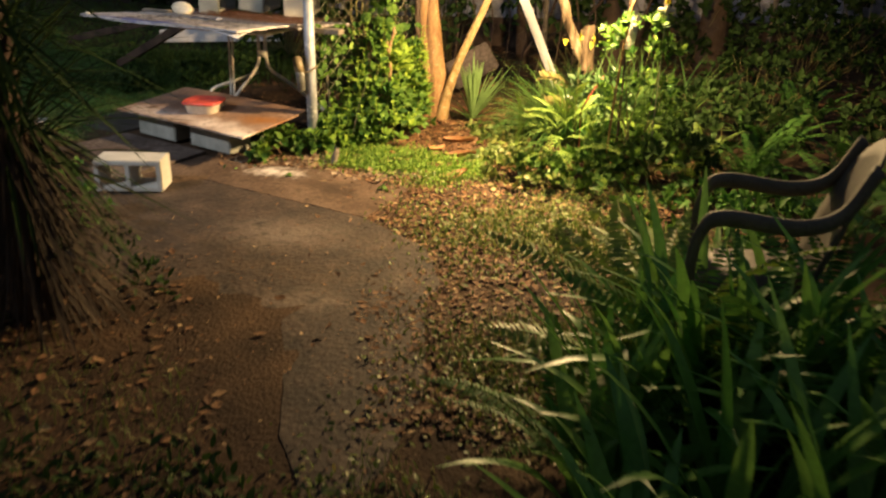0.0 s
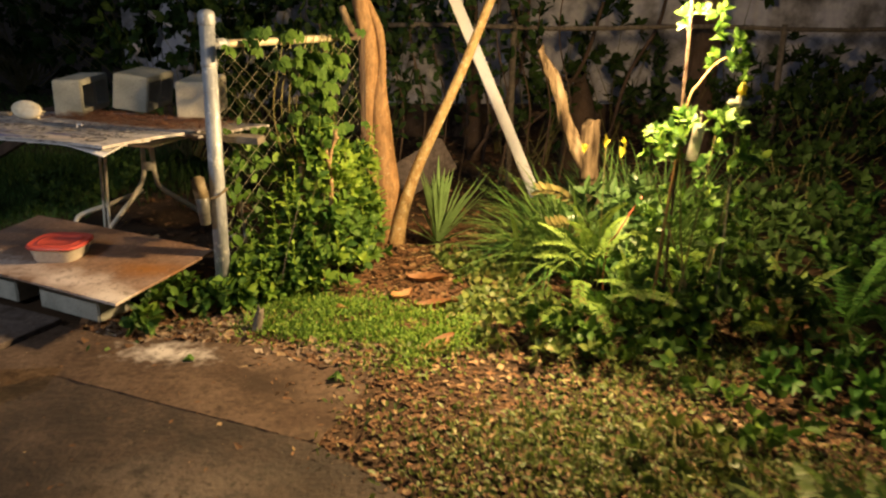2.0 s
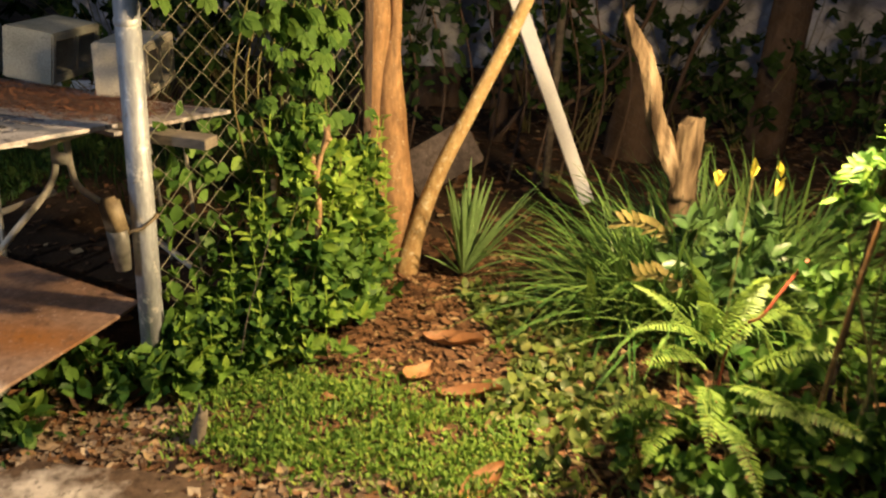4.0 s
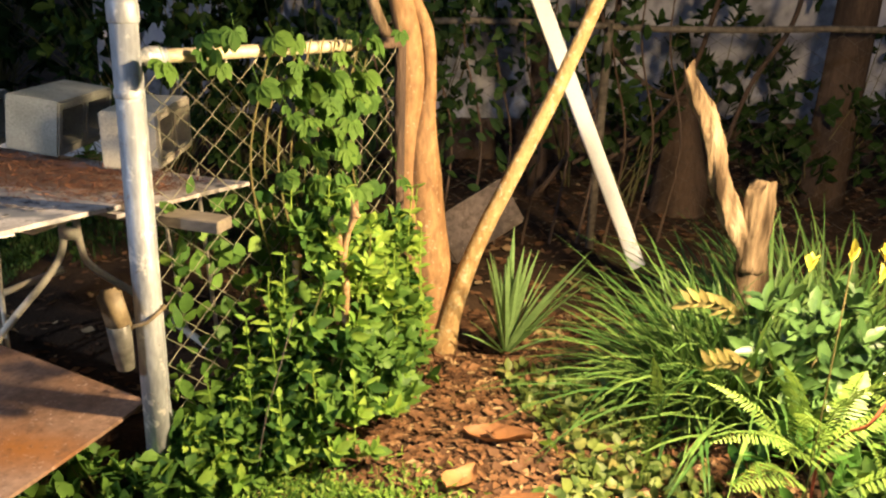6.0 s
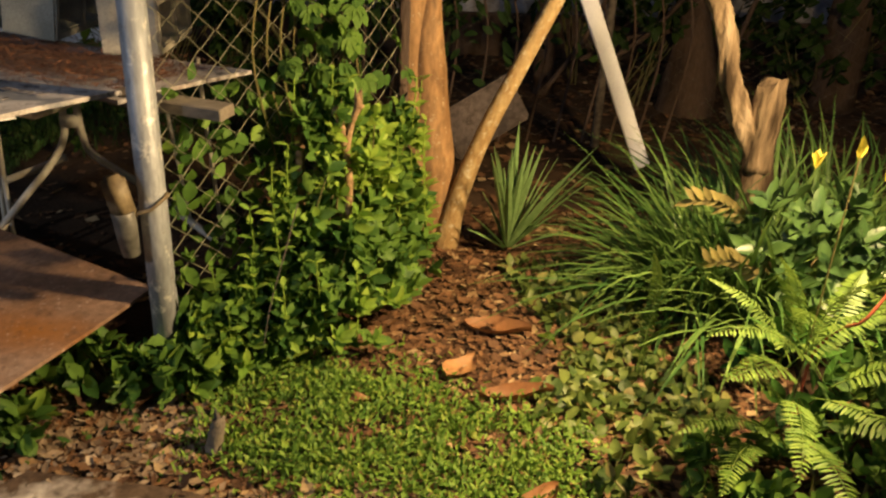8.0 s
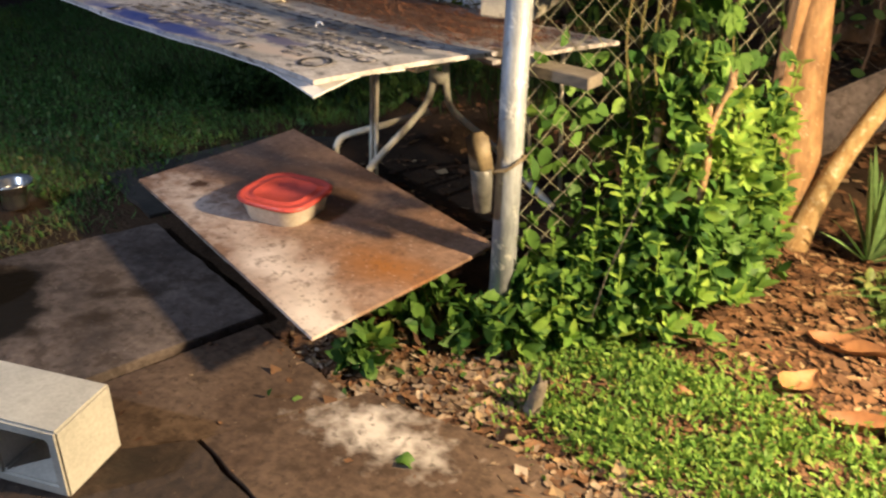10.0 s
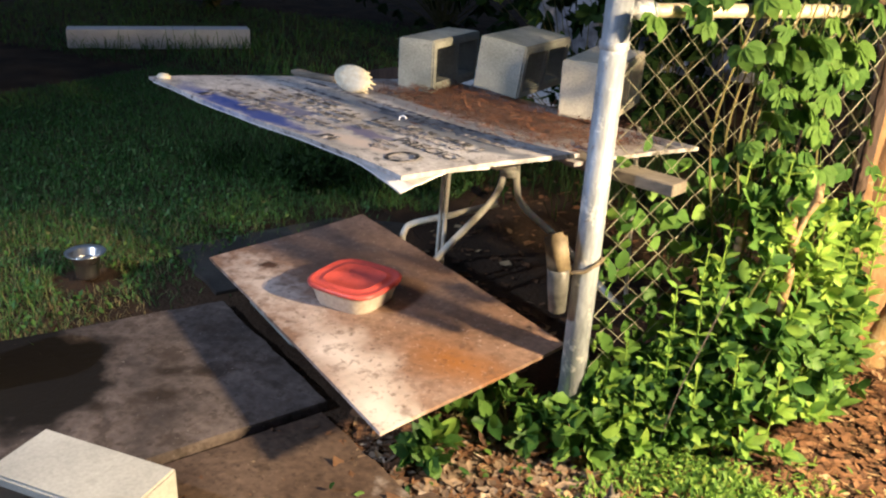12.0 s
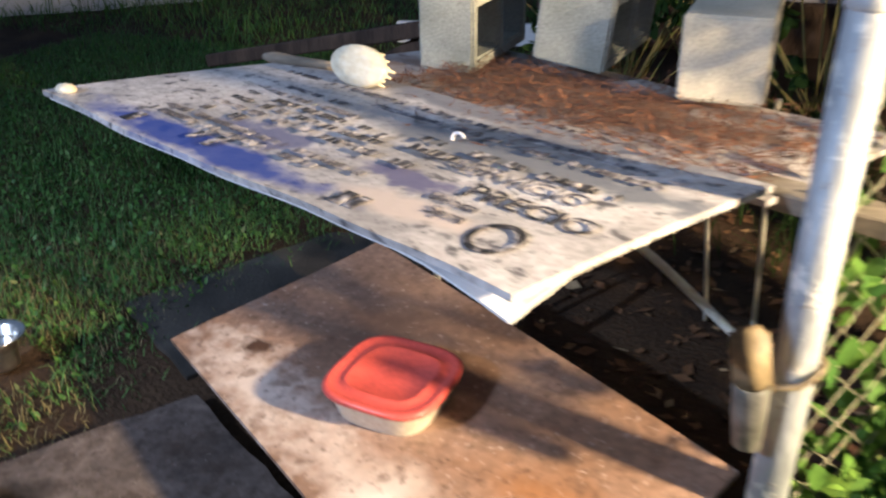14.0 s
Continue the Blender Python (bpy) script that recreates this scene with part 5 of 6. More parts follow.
for x, y, r, h in ((-0.30, -0.13, 0.10, 0.12), (-0.18, -0.12, 0.11, 0.13), (-0.06, -0.11, 0.08, 0.10), (0.08, -0.11, 0.08, 0.10), (-0.29, -0.33, 0.07, 0.06)):
    leafy("low_plant", "low leafy weed by the foot of the post", "plant", (x, y, h * 0.4), (r, r, h), 18, 5, 0.066, 0.036, M["hedge"], group="low plants")
for x, y, r, h in ((1.826, -0.061, 0.16, 0.16), (2.04, 0.121, 0.16, 0.18)):
    leafy("low_plant", "low plant with glossy pointed leaves", "plant", (x, y, h * 0.4), (r, r, h), 16, 5, 0.085, 0.036, M["fern_dark"], group="low plants")

# low cover plants and weeds (uncountable)
def scatter(name, label, cat, material, area, count, length, width, lift=0.6, mask=None):
    x = rng.uniform(area[0], area[1], count)
    y = rng.uniform(area[2], area[3], count)
    if mask is not None:
        q = mask(x, y)
        x, y = x[q], y[q]
    n = len(x)
    p = np.stack((x, y, ground_z(x, y) + rng.uniform(0.0, 0.03, n)), 1)
    d = rand_dirs(n, lift)
    g = Geo().leaves(p, d, rng.normal(size=(n, 3)) * 0.4 + (0, 0, 1.0), length * rng.uniform(0.6, 1.3, n), width * rng.uniform(0.7, 1.3, n))
    return tagged(g.put(name, material), label, cat, kind="stuff")


def patchy(x, y, sx=3.1, sy=2.7, lo=0.0):
    return np.sin(sx * x + 1.3 * np.sin(sy * y)) + np.cos(sy * 1.3 * y + x) > lo + rng.normal(size=len(x)) * 0.5


def in_poly(x, y, poly):
    inside = np.zeros(len(x), bool)
    k = len(poly)
    for i in range(k):
        (x0, y0), (x1, y1) = poly[i], poly[(i + 1) % k]
        hit = ((y0 > y) != (y1 > y)) & (x < (x1 - x0) * (y - y0) / (y1 - y0 + 1e-12) + x0)
        inside ^= hit
    return inside


PATCH = [(0.19, -0.40), (0.19, 0.03), (0.50, 0.13), (0.72, 0.04), (0.82, -0.12), (1.16, -0.22), (1.24, -0.36), (1.12, -0.52), (0.88, -0.80), (0.78, -0.52), (0.46, -0.50)]
scatter("ground_cover", "dense bright green creeping ground cover", "ground cover", M["cover"], (0, 1.4, -0.95, 0.25), 44000, 0.026, 0.0085, 0.8, lambda x, y: in_poly(x + 0.08 * rng.normal(size=len(x)), y + 0.07 * rng.normal(size=len(x)), PATCH) & (np.sin(17 * x + 2 * np.sin(13 * y)) + np.cos(19 * y + 3 * x) > -1.0 + 0.8 * rng.normal(size=len(x))))
scatter("weeds", "thin weeds among dead leaves by the path", "weeds", M["weed"], (0.55, 2.6, -3.9, -0.55), 34000, 0.028, 0.013, 0.7, lambda x, y: (x > 0.92 + 0.2 * np.sin(2 * y) + 0.15 * rng.normal(size=len(x))) & (np.sin(4.1 * x + 1.3 * np.sin(3.7 * y)) + np.cos(4.8 * y + x) > -0.4 + 1.0 * rng.normal(size=len(x))))
scatter("weeds", "small weeds round the foot of the post", "weeds", M["hedge"], (-0.55, 0.15, -0.65, 0.1), 420, 0.035, 0.018, 0.5, lambda x, y: in_poly(x + 0.06 * rng.normal(size=len(x)), y + 0.06 * rng.normal(size=len(x)), [(-0.44, -0.54), (-0.24, -0.30), (-0.08, 0.04), (0.10, -0.06), (-0.02, -0.26), (-0.26, -0.50)]))
scatter("weeds", "small round-leaved weeds by the fan palm", "weeds", M["weed"], (1.08, 1.65, -0.25, 0.85), 1900, 0.048, 0.034, 0.5, lambda x, y: (x > 1.12 + 0.1 * np.sin(7 * y)) & patchy(x, y, 5, 6, -0.3))
scatter("weeds", "dark weeds along the left edge of the path", "weeds", M["shade"], (-1.6, 0.7, -4.6, -1.4), 7000, 0.05, 0.02, 0.9, lambda x, y: (x < 0.45 - 0.55 * (y + 3.4)) & (x < -0.35 - 0.75 * (y + 2.0)) & patchy(x, y, 2.2, 2.5, -0.2))


def grass(name, label, material, area, count, length, width, mask=None, droop=0.35):
    x = rng.uniform(area[0], area[1], count)
    y = rng.uniform(area[2], area[3], count)
    if mask is not None:
        q = mask(x, y)
        x, y = x[q], y[q]
    n = len(x)
    d = rand_dirs(n, 1.6, 0.6)
    g = Geo().blades(np.stack((x, y, ground_z(x, y) - 0.005), 1), d, length * rng.uniform(0.5, 1.3, n), width, droop * rng.uniform(0.3, 1.6, n), 2, 0.2)
    return tagged(g.put(name, material), label, "grass", kind="stuff")


clear = lambda x, y: np.hypot(x + 2.02, y - 0.05) > 0.13
grass("lawn", "rough green lawn beyond the slabs", M["lawn"], (-5.0, -1.2, -0.5, 3.6), 95000, 0.068, 0.0044, lambda x, y: clear(x, y) & (x < -1.70 - 0.18 * np.sin(3 * y) - 0.30 * (y < 0.0) + 0.12 * rng.normal(size=len(x))) | ((y > 1.35 + 0.15 * np.sin(4 * x)) & (x < -1.1)))
grass("dry_lawn", "dry straw-coloured grass mixed into the lawn", M["dry_grass"], (-3.2, -1.55, -0.5, 0.9), 12000, 0.055, 0.0032, lambda x, y: clear(x, y) & (x < -1.70 - 0.18 * np.sin(3 * y) + 0.12 * rng.normal(size=len(x))) & (np.hypot(x + 2.15, y - 0.1) < 0.75 + 0.25 * rng.normal(size=len(x))))
scatter("lawn_clover", "small broad-leaved weeds mixed into the lawn", "weeds", M["lawn"], (-4.6, -1.2, -0.4, 3.4), 11000, 0.026, 0.014, 0.7, lambda x, y: clear(x, y) & ((x < -1.75) | ((y > 1.35) & (x < -1.1))) & patchy(x, y, 2, 2, -0.6))
grass("far_lawn", "dim rough lawn running back into the dark", M["lawn"], (-9.5, -1.0, 3.5, 7.5), 22000, 0.10, 0.007)
# weeds behind the table get the near-black leaf in place of shade
grass("tall_weeds", "taller weeds behind the table", M["shade"], (-2.8, 0.3, 1.4, 3.4), 6000, 0.26, 0.008, lambda x, y: patchy(x, y, 2, 2, -0.6))
grass("tall_weeds", "weeds in front of the far kerb", M["lawn"], (-7.0, -3.6, 3.4, 5.8), 2600, 0.28, 0.010, lambda x, y: patchy(x, y, 2, 2, 0.2))
grass("path_grass", "thin grass tufts beside the path", M["weed"], (0.85, 2.6, -4.2, -0.8), 20000, 0.085, 0.0042, lambda x, y: (x > 1.0 + 0.15 * rng.normal(size=len(x))) & patchy(x, y, 4, 4, 0.1))
grass("near_grass", "dim grass at the edge of the path", M["weed"], (-1.6, 0.6, -4.9, -2.2), 6000, 0.08, 0.005, lambda x, y: (x < 0.35 - 0.45 * (y + 3.4)) & patchy(x, y, 3, 3, 0.0))

# dead leaves
def litter(name, label, area, count, size, mask=None, material="litter", z=0.004):
    x = rng.uniform(area[0], area[1], count)
    y = rng.uniform(area[2], area[3], count)
    if mask is not None:
        q = mask(x, y)
        x, y = x[q], y[q]
    n = len(x)
    d = rng.normal(size=(n, 3)) * (1, 1, 0.10)
    L = size * np.clip(np.exp(0.5 * rng.normal(size=n)), 0.4, 1.75)
    g = Geo().scraps(np.stack((x, y, np.maximum(ground_z(x, y), -0.02) + z + rng.uniform(0, 0.008, n)), 1), d, rng.normal(size=(n, 3)) * 0.22 + (0, 0, 1.0), L, L * rng.uniform(0.35, 0.75, n))
    return tagged(g.put(name, M[material]), label, "leaf litter", kind="stuff")


litter("leaf_litter", "brown dead leaves strewn beside the path", (0.2, 2.8, -3.3, 0.0), 15000, 0.030, lambda x, y: (x > 0.55 + 0.3 * np.sin(1.5 * y)) | (y > -0.75))
litter("leaf_litter", "brown dead leaves under the tree", (0.4, 1.9, -0.3, 1.4), 12500, 0.031, lambda x, y: x > 0.45)
litter("leaf_litter", "crumbled brown leaves and bark along the slab", (-0.60, 0.95, -0.90, -0.05), 5200, 0.036, lambda x, y: (y > -0.56 - 0.2 * (x > 0.2) + 0.06 * rng.normal(size=len(x))) & (y < -0.1 - 0.35 * (x > 0.25)))
litter("wood_chips", "pale wood chips and bark along the edge of the slab", (-0.50, 0.95, -0.75, -0.12), 2600, 0.030, lambda x, y: (y > -0.50 - 0.18 * (x > 0.25) + 0.05 * rng.normal(size=len(x))) & (y < -0.16 - 0.36 * (x > 0.18)), "mulch", 0.008)
litter("leaf_litter", "dark dead leaves along the near path", (-1.7, 1.4, -4.8, -1.5), 2600, 0.038, lambda x, y: (x < 0.35 - 0.45 * (y + 3.2)) | (rng.uniform(size=len(x)) < 0.04))
litter("leaf_litter", "sparse leaf crumbs on the slabs", (-1.6, 1.0, -3.6, -0.3), 1300, 0.016, z=0.016)
litter("leaf_litter", "dead leaves on bare soil beneath the table", (-1.1, 0.6, 0.3, 2.6), 900, 0.04)
litter("leaf_litter", "dead leaves on bare soil by the rear fence", (0.6, 5.0, 1.0, 4.6), 4200, 0.05)

g = Geo()
k = 4200
aa, bb = rng.uniform(0.02, 1.0, k), np.clip(rng.normal(0.84, 0.16, k), 0.45, 1.2)
P = np.array([on_table(a_, b_) for a_, b_ in zip(aa, bb)])
P[:, 2] += 0.004 + rng.uniform(0, 0.02, k) * np.exp(-((bb - 0.9) / 0.2) ** 2)
g.scraps(P, rng.normal(size=(k, 3)) * (1, 1, 0.12), rng.normal(size=(k, 3)) * 0.2 + (0, 0, 1.0), rng.uniform(0.02, 0.06, k), rng.uniform(0.0015, 0.005, k))
tagged(g.put("pine_needles", M["needles"]), "reddish pine needles piled round the blocks on the table", "pine needles", kind="stuff")


def big_leaf(x, y, length, yaw, label, material=None, width=0.42):
    g = Geo()
    n, mcount = 12, 7
    v = []
    for i in range(n):
        t = i / (n - 1)
        w = length * width / 2 * (math.sin(math.pi * t ** 0.8) ** 0.8 if 0 < t < 1 else 0.02)
        for j in range(mcount):
            q = -1 + 2 * j / (mcount - 1)
            v.append((length * (t - 0.5), w * q, 0.012 + 0.028 * length / 0.2 * q * q * (0.5 + 0.5 * math.sin(3 * t)) + 0.012 * math.sin(5 * t + x * 9) + 0.003 * math.sin(9 * q + 12 * t)))
    g.add(v, [(i * mcount + j, (i + 1) * mcount + j, (i + 1) * mcount + j + 1, i * mcount + j + 1) for i in range(n - 1) for j in range(mcount - 1)])
    ob = g.put("fallen_leaf", M[material or "big_dry"], smooth=True, m=pose(x, y, float(ground_z(x, y)) + 0.008, 0, 0, yaw))
    return tagged(ob, label, "fallen leaf", "large fallen leaves")


big_leaf(1.005, 0.305, 0.23, -12, "large curled orange-brown fallen leaf")
big_leaf(0.875, 0.055, 0.16, 55, "brown lobed fallen leaf", width=0.6)
big_leaf(1.035, -0.075, 0.22, 4, "long speckled brown fallen leaf", width=0.3)
big_leaf(1.035, -0.56, 0.20, 48, "shiny orange-brown fallen leaf")
big_leaf(-0.001, -0.677, 0.07, 10, "small green fallen leaf on the slab", "hedge", 0.6)
big_leaf(0.609, -0.875, 0.075, -20, "small green fallen leaf on the slab", "hedge", 0.6)
big_leaf(1.162, 0.255, 0.11, -60, "narrow green fallen leaf", "hedge_tip", 0.22)
big_leaf(0.578, -0.147, 0.08, 20, "small tan fallen leaf", width=0.5)

# ---------------------------------------------------------------- garden lamp and what hangs beside it
gl = thing("garden_lamp", "glowing garden flood lamp on a thin stake", "lamp", (2.04, -0.42, 0))
Geo().tube(curve_pts([(2.04, -0.42, -0.05), (2.04, -0.42, 1.0), (2.03, -0.425, 1.57), (1.99, -0.44, 1.615), (1.955, -0.455, 1.60)], 6), 0.007, 8).put("stake", M["darkwood"], gl, "", True)
Geo().lathe([(0.012, 0.10), (0.02, 0.098), (0.035, 0.085), (0.06, 0.052), (0.062, 0.048), (0.058, 0.05), (0.03, 0.08), (0.01, 0.088)], 24).put("shade", M["whitewood"], gl, "white enamel lamp shade", True, Matrix.Translation(LAMP) @ pose(0, 0, 0, 0, 14, 0))
Geo().lathe([(0.004, -0.032), (0.02, -0.026), (0.03, -0.01), (0.031, 0.005), (0.024, 0.026), (0.014, 0.04), (0.012, 0.06)], 20).put("bulb", M["bulb"], gl, "glowing warm bulb", True, Matrix.Translation(LAMP))
tag = thing("plant_tag", "white plastic strip hanging in the shrub", "plant tag", (2.03, -0.64, 0.84))
Geo().box((0.052, 0.006, 0.15), pose(2.03, -0.65, 0.92, 0, 10, 12), 0.0025, 2).put("strip", M["tag"], tag)
Geo().tube([(2.042, -0.65, 0.99), (2.05, -0.62, 1.04)], 0.0015, 5).put("tie", M["wire"], tag)
stake = thing("garden_ornament", "small pale cross-shaped garden ornament on a stake", "ornament", (2.225, -0.56, 0))
mo = pose(2.224, -0.56, 1.06, 0, 6, 10)
Geo().box((0.032, 0.018, 0.085), mo @ pose(0, 0, -0.005), 0.006, 2).put("upright", M["brush"], stake, "", True)
Geo().box((0.105, 0.016, 0.03), mo, 0.006, 2).put("crosspiece", M["brush"], stake, "", True)
Geo().lathe([(0.006, 0.0), (0.017, 0.004), (0.017, 0.03), (0.010, 0.05), (0.004, 0.056)], 14).put("finial", M["yellow"], stake, "yellow tip", True, mo @ pose(0, 0, 0.035))
Geo().tube([(2.23, -0.56, -0.03), (2.226, -0.56, 1.03)], 0.004, 6).put("stake", M["wire"], stake)
stem = Geo().tube(curve_pts([(1.969, -0.485, 0.053), (1.99, -0.493, 0.525), (2.033, -0.5, 1.029), (2.076, -0.496, 1.134), (2.14, -0.481, 1.208), (2.193, -0.477, 1.239)], 8), np.linspace(0.008, 0.005, 41), 8).put("woody_shoot", M["bark"], smooth=True)
tagged(stem, "bare reddish woody stem bending through the lamp shrub", "stem")
hose = Geo().tube(curve_pts([(1.84, -0.14, 0.0), (1.83, -0.16, 0.22), (1.815, -0.28, 0.38), (1.825, -0.35, 0.445), (1.87, -0.35, 0.53), (1.93, -0.34, 0.62)], 8), 0.0042, 8).put("red_stem", M["hose"], smooth=True)
tagged(hose, "thin dull red plant stem among the ferns", "stem")

# plastic chair in the dark ferns
chair = thing("garden_chair", "old grey plastic armchair standing among dark ferns", "chair", (2.24, -2.74, -0.02))
mc = pose(2.24, -2.74, -0.02, 0, 0, -14) @ Matrix.Diagonal((0.92, 0.92, 1.36, 1))


def bar(name, pts, r, label=""):
    g = Geo().tube(curve_pts(pts, 6), r, 10)
    return g.put(name, M["chair"], chair, label, True, mc)


g = Geo().box((0.46, 0.44, 0.03), pose(0, 0, 0.30, 0, -4, 0), 0.014, 3)
g.put("seat", M["chair"], chair, "", True, mc)
g = Geo()
nu, nv = 9, 11
v = []
for i in range(nu):
    for j in range(nv):
        a, b = i / (nu - 1), -1 + 2 * j / (nv - 1)
        w = 0.22 - 0.05 * a ** 3
        v.append((0.21 + 0.16 * a - 0.06 * b * b, w * b, 0.30 + 0.40 * a - 0.08 * a * a * b * b))
v += [(x + 0.014, y, z) for x, y, z in v]
q = [(i * nv + j, i * nv + j + 1, (i + 1) * nv + j + 1, (i + 1) * nv + j) for i in range(nu - 1) for j in range(nv - 1)]
k = nu * nv
e = [i * nv for i in range(nu)] + [(nu - 1) * nv + j for j in range(1, nv)] + [i * nv + nv - 1 for i in range(nu - 2, -1, -1)] + list(range(nv - 2, 0, -1))
q = q + [tuple(t + k for t in reversed(f)) for f in q] + [(e[i], e[(i + 1) % len(e)], e[(i + 1) % len(e)] + k, e[i] + k) for i in range(len(e))]
g.add(v, q).put("backrest", M["chair"], chair, "", True, mc)
for y in (-0.24, 0.24):
    bar("armrest", [(-0.22, y, 0.0), (-0.245, y, 0.34), (-0.22, y, 0.47), (-0.14, y, 0.505), (0.10, y * 0.98, 0.50), (0.24, y * 0.92, 0.54), (0.33, y * 0.85, 0.66)], 0.022)
    bar("leg", [(0.20, y * 0.9, 0.30), (0.27, y * 0.95, 0.0)], 0.02)

# shaggy palm at the near corner of the path
shag = thing("shaggy_palm", "palm with a skirt of dead grey-brown fronds", "palm", (-0.62, -2.61, 0))
Geo().tube(curve_pts([(-0.62, -2.61, -0.05), (-0.62, -2.61, 0.8), (-0.60, -2.61, 1.9)], 6), 0.09, 12).put("trunk", M["darkwood"], shag, "", True)
k = 520
a = rng.uniform(0, 2 * math.pi, k)
z = rng.uniform(0.30, 0.85, k)
p = np.stack((-0.62 + 0.1 * np.cos(a), -2.61 + 0.1 * np.sin(a), z), 1)
d = np.stack((np.cos(a) * 0.75, np.sin(a) * 0.75, rng.uniform(-1.3, -0.35, k)), 1) + 0.2 * rng.normal(size=(k, 3))
Geo().blades(p, d, rng.uniform(0.3, 0.62, k), 0.016, 0.06, 4).put("dead_skirt", M["dead_frond"], shag, "skirt of dead fronds")
k = 420
a = rng.uniform(0, 2 * math.pi, k)
p = np.stack((-0.62 + 0.09 * np.cos(a), -2.61 + 0.09 * np.sin(a), rng.uniform(0.65, 1.9, k)), 1)
d = np.stack((np.cos(a), np.sin(a), rng.uniform(-0.7, 1.5, k)), 1) + 0.2 * rng.normal(size=(k, 3))
Geo().blades(p, d, rng.uniform(0.4, 0.72, k), 0.026, 0.15, 4).put("fronds", M["shade"], shag, "dark green fronds")
leafy("path_shrub", "small dark shrub beside the concrete block", "shrub", (-1.03, -1.75, 0.16), (0.34, 0.30, 0.24), 150, 6, 0.06, 0.028, M["fern_dark"])

# behind the fences
def trunk_far(x, y, r, h, label, lean=0.0):
    ob = thing("bare_tree", label, "tree", (x, y, 0), "dark trees")
    rough_limb([(x, y, -0.05), (x + lean * 0.3, y, h * 0.35), (x + lean * 0.7, y, h * 0.7), (x + lean, y, h)], [r * 1.2, r, r * 0.92, r * 0.8], seed=int(x * 10), amp=0.04).put("trunk", M["darkwood"], ob, "", True)
    for sg in (-1, 1):
        Geo().tube(curve_pts([(x + lean * 0.75, y, h * 0.72), (x + lean + sg * 0.3, y - 0.1, h * 0.95), (x + lean + sg * 0.75, y - 0.1, h * 1.15)], 5), np.linspace(r * 0.45, r * 0.15, 11), 7).put("limb", M["darkwood"], ob, "", True)
    return ob


trunk_far(3.475, 3.408, 0.13, 3.4, "tall dark tree by the rear fence", 0.08)
trunk_far(1.534, 3.507, 0.06, 2.6, "thin tall dark tree behind the fence", -0.15)
trunk_far(5.769, 4.068, 0.10, 3.4, "tall dark tree near the pale wall", 0.2)
trunk_far(6.091, 4.117, 0.07, 3.4, "thin tall dark tree near the pale wall", 0.45)
g = Geo()
for pts in ([(1.698, 3.043, 1.475), (1.843, 3.096, 1.101), (1.989, 3.096, 0.905), (2.203, 3.118, 0.757), (2.396, 3.15, 0.722)], [(1.894, 3.045, 0.344), (2.136, 3.067, 0.541), (2.377, 3.098, 0.885), (2.521, 3.15, 1.365)], [(1.498, 3.146, 0.098), (1.743, 3.147, 0.492), (1.89, 3.148, 0.983), (1.91, 3.148, 1.868)], [(1.695, 3.146, 0.295), (1.988, 3.147, 0.443), (2.278, 3.2, 0.492)], [(2.664, 3.253, 0.195), (2.808, 3.253, 0.78), (3.048, 3.255, 1.268), (3.095, 3.306, 2.047)]):
    g.tube(curve_pts(pts, 8), 0.016, 7)
tagged(g.put("bare_vine", M["darkwood"], smooth=True), "bare dark vine branches looping along the rear fence", "vine")

# rear growth is darkened by leaf colour for the unlit end of the garden
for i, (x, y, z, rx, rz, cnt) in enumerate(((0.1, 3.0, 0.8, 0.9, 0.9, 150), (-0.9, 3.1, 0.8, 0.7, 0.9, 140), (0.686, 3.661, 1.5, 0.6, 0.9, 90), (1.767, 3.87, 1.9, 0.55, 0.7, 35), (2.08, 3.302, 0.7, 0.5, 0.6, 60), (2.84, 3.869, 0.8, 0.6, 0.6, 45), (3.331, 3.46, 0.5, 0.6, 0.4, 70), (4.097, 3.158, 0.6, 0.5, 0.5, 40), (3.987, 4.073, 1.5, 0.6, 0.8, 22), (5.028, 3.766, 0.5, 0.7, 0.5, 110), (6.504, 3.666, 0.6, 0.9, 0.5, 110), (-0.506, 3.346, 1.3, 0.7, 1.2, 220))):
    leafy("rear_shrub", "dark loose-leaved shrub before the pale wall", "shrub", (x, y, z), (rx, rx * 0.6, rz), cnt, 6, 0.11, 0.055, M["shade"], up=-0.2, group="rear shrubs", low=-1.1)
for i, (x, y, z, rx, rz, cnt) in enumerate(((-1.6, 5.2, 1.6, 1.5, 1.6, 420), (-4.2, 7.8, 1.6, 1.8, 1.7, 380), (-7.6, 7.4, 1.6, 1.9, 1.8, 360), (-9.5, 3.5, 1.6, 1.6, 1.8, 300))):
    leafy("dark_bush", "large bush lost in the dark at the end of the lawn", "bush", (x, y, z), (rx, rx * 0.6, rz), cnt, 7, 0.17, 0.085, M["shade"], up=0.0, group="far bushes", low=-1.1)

bough = thing("overhanging_bough", "leafy bough hanging over the fence post", "branch", (0.8, 1.3, 1.7))
Geo().tube(curve_pts([(0.80, 1.05, 1.72), (0.45, 1.15, 1.86), (0.0, 1.2, 1.85), (-0.55, 1.25, 1.74)], 8), np.linspace(0.018, 0.005, 25), 7).put("limb", M["darkwood"], bough, "", True)
k = 900
s = rng.uniform(0, 1, k)
P = np.stack((0.8 - 1.5 * s, 1.1 + 0.2 * s, 1.83 + 0.1 * np.sin(3 * s)), 1) + rng.normal(size=(k, 3)) * (0.16, 0.2, 0.11)
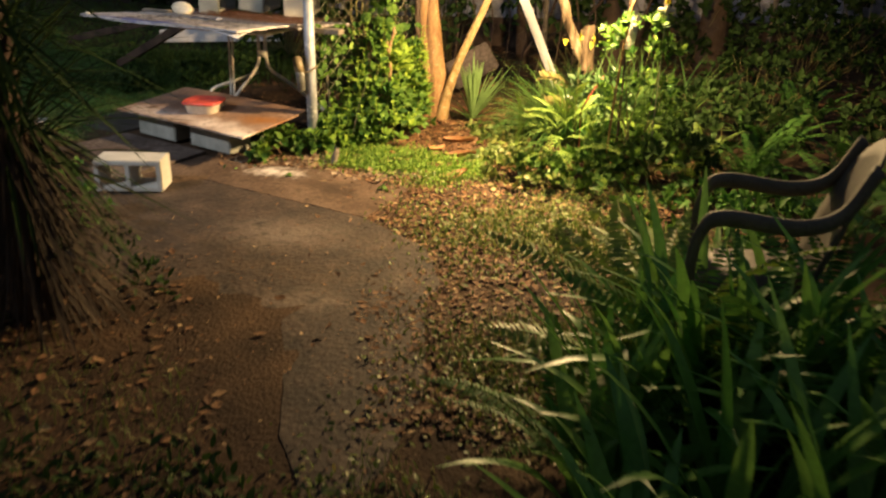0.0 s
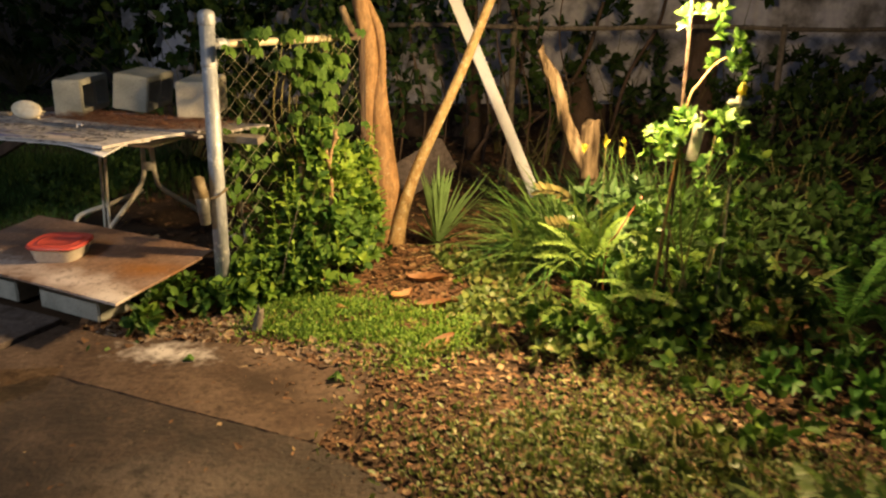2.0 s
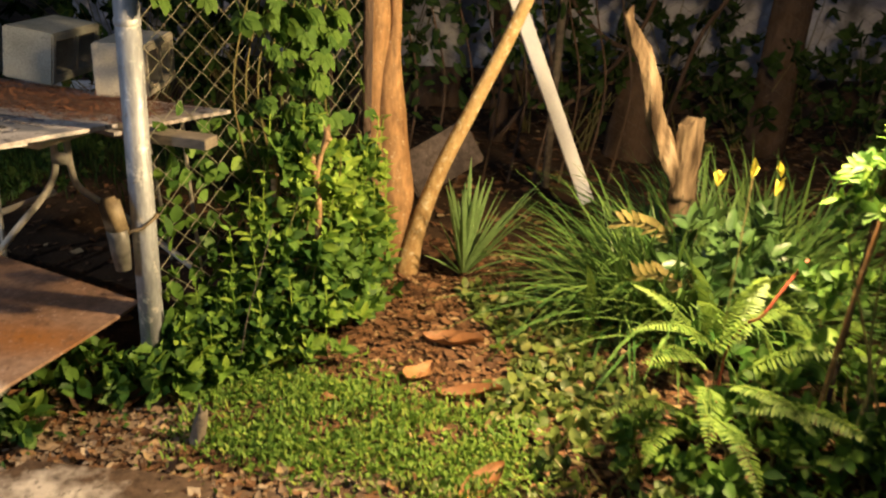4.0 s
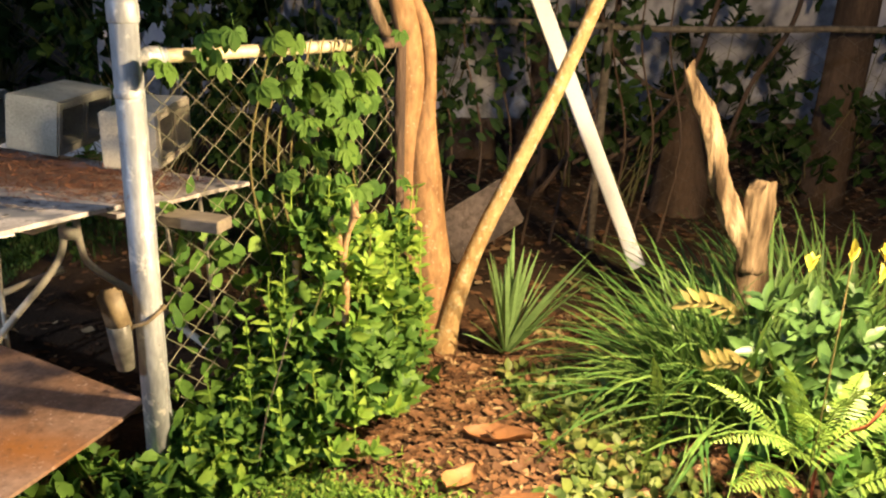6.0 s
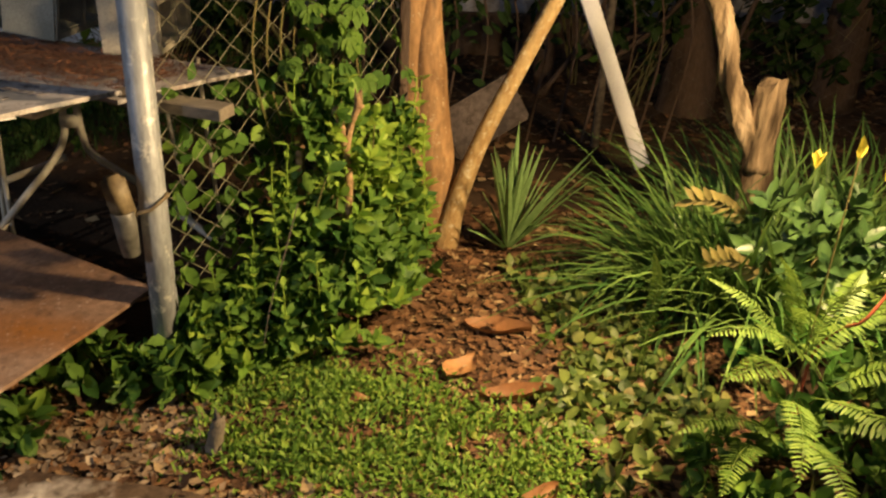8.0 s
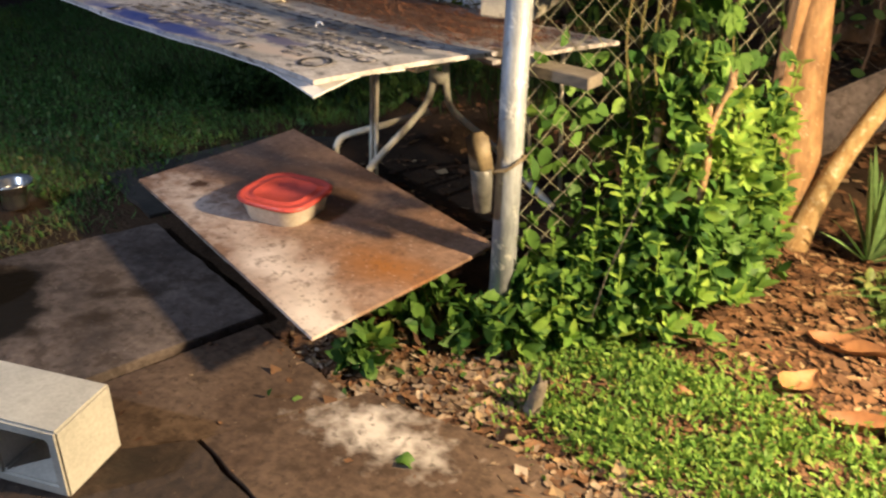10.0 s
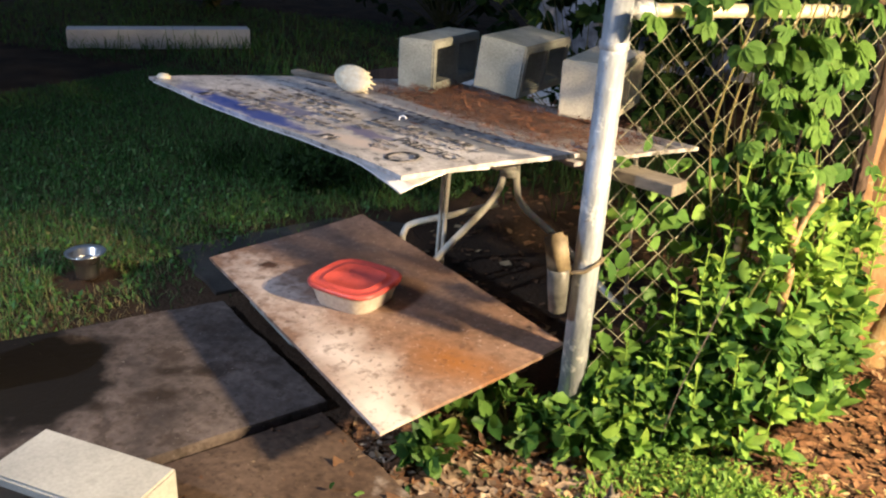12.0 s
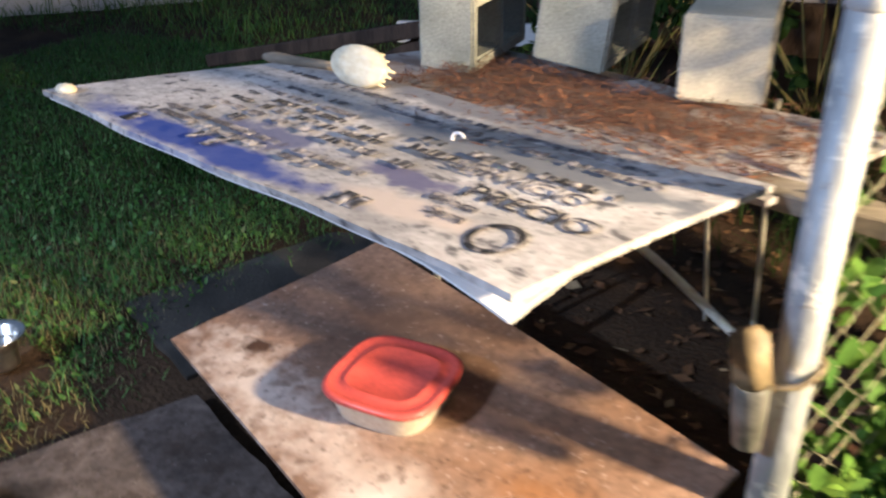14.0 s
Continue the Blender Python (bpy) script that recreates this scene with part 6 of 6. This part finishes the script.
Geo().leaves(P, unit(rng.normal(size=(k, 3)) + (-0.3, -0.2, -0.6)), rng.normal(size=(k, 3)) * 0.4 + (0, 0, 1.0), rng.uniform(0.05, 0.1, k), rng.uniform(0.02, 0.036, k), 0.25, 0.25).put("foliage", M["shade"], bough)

stone = Geo().box((0.46, 0.05, 0.26), pose(1.03, 2.05, 0.22, -20, -24, 28), 0.012, 2).put("broken_slab", M["slab_grey"])
tagged(stone, "broken pale concrete piece leaning behind the tree", "concrete piece")
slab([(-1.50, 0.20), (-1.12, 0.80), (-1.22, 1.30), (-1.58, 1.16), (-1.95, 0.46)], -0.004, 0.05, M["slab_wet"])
slab([(0.44, -0.60), (0.60, -0.72), (0.84, -0.69), (0.82, -0.52), (0.60, -0.49)], 0.004, 0.05, M["slab"], (0.0, 0.01))
chip = rough_limb([(0.215, -0.36, -0.02), (0.22, -0.355, 0.03), (0.225, -0.352, 0.055), (0.233, -0.348, 0.075)], [0.022, 0.021, 0.020, 0.017], seed=21, amp=0.12).put("wood_stub", M["lumber"], smooth=True)
tagged(chip, "short weathered stub of wood by the ground cover", "wood stub")

# ---------------------------------------------------------------- lettering on the table signs
TROT = math.degrees(math.atan2(-TA[1], -TA[0]))


def on_sign(a, b, z):
    return Matrix.Translation(on_table(a, b, z)) @ rot_z(TROT)


def words(text, a, b, height, material, parent, z=0.014):
    cu = bpy.data.curves.new("lettering", "FONT")
    cu.body, cu.size, cu.extrude = text, height * 1.4, 0.0006
    tmp = new("lettering_source", cu)
    bpy.context.view_layer.update()
    me = bpy.data.meshes.new_from_object(tmp.evaluated_get(bpy.context.evaluated_depsgraph_get()))
    bpy.data.objects.remove(tmp)
    me.materials.clear()
    me.materials.append(M[material])
    return place("lettering", me, parent, "worn black lettering", on_sign(a, b, z))


words("PRECIO", 0.29, 0.20, 0.050, "ink_black", sign_a)
words("SERVICIO", 0.40, 0.285, 0.046, "ink_grey", sign_a)
words("00pm", 0.31, 0.150, 0.030, "ink_grey", sign_a)
words("5pm", 0.27, 0.105, 0.030, "ink_grey", sign_a)
g = Geo()
an = np.arange(28) * 2 * math.pi / 28
ring_v = [(r * math.cos(q) * 0.85, r * math.sin(q), z_) for z_ in (0.0, 0.001) for r in (0.036, 0.048) for q in an]
g.add(ring_v, [(56 + k, 84 + k, 84 + (k + 1) % 28, 56 + (k + 1) % 28) for k in range(28)] + [(28 + k, 28 + (k + 1) % 28, 84 + (k + 1) % 28, 84 + k) for k in range(28)] + [(k, 56 + k, 56 + (k + 1) % 28, (k + 1) % 28) for k in range(28)])
g.put("printed_ring", M["ink_black"], sign_a, "worn black printed ring", m=on_sign(0.125, 0.104, 0.0135))


def bars(name, rows, material, parent, z, label):
    """Worn writing as short bars: (a from, a to, b, height)."""
    g = Geo()
    for a0, a1, b, h in rows:
        a = a0
        while a > a1:
            w = rng.uniform(0.25, 0.6) * h
            w = min(w, a - a1 + 0.005)
            g.box((w, h * rng.uniform(0.7, 1.0), 0.0012), on_sign(a - w / 2, b + rng.uniform(-0.002, 0.002), z), 0)
            if rng.uniform() < 0.18:
                a -= h * rng.uniform(0.5, 2.5)
            a -= w + h * (0.22 if rng.uniform() < 0.82 else 0.9)
    return tagged(g.put(name, M[material], parent, label), kind="stuff")


bars("print", [(0.40, 0.34, 0.055, 0.05), (1.17, 1.13, 0.05, 0.05), (1.04, 0.97, 0.05, 0.05), (0.84, 0.77, 0.07, 0.05)], "ink_black", sign_a, 0.0145, "worn row of large black marks")
for row in ((1.22, 0.52, 0.115, 0.022), (1.20, 0.46, 0.150, 0.022), (1.20, 0.84, 0.195, 0.03), (0.68, 0.44, 0.235, 0.03), (1.20, 0.60, 0.24, 0.022), (1.2, 0.56, 0.285, 0.026), (1.2, 0.60, 0.33, 0.024), (0.62, 0.42, 0.32, 0.03), (1.2, 0.75, 0.37, 0.022), (0.55, 0.08, 0.37, 0.03), (1.2, 0.85, 0.42, 0.02), (0.8, 0.10, 0.46, 0.022), (1.18, 0.1, 0.515, 0.02)):
    bars("print", [row], "ink_black" if row[3] > 0.023 else "ink_grey", sign_a, 0.0145, "worn line of print")
bars("print", [(0.7, 0.08, 0.67, 0.018), (0.55, 0.06, 0.70, 0.018), (0.5, 0.06, 0.74, 0.018)], "ink_grey", sign_b, -0.0125, "faded lines of print")
curl = Geo().tube(curve_pts([on_table(0.512, 0.405, 0.012), on_table(0.515, 0.412, 0.022), on_table(0.502, 0.416, 0.026), on_table(0.49, 0.414, 0.020)], 5), 0.003, 6).put("white_clip", M["whitewood"], smooth=True)
tagged(curl, "tiny curled white plastic clip on the sign", "clip")

pebble = Geo().lathe([(0.006, 0.0), (0.016, 0.004), (0.018, 0.010), (0.012, 0.018), (0.003, 0.021)], 12).put("pebble", M["brush"], smooth=True, m=Matrix.Translation(on_table(1.27, 0.03, 0.018)) @ Matrix.Diagonal((1.5, 1, 1, 1)))
tagged(pebble, "small tan pebble on the corner of the sign", "pebble")
for x, y, r, h in ((-1.45, 1.75, 0.26, 0.20), (-1.95, 1.5, 0.24, 0.14), (-1.1, 2.0, 0.3, 0.28)):
    leafy("weed_clump", "clump of leafy weeds at the edge of the lawn", "weeds", (x, y, h * 0.5), (r, r, h), 60, 6, 0.05, 0.024, M["shade"], stems=False, group="weed clumps")
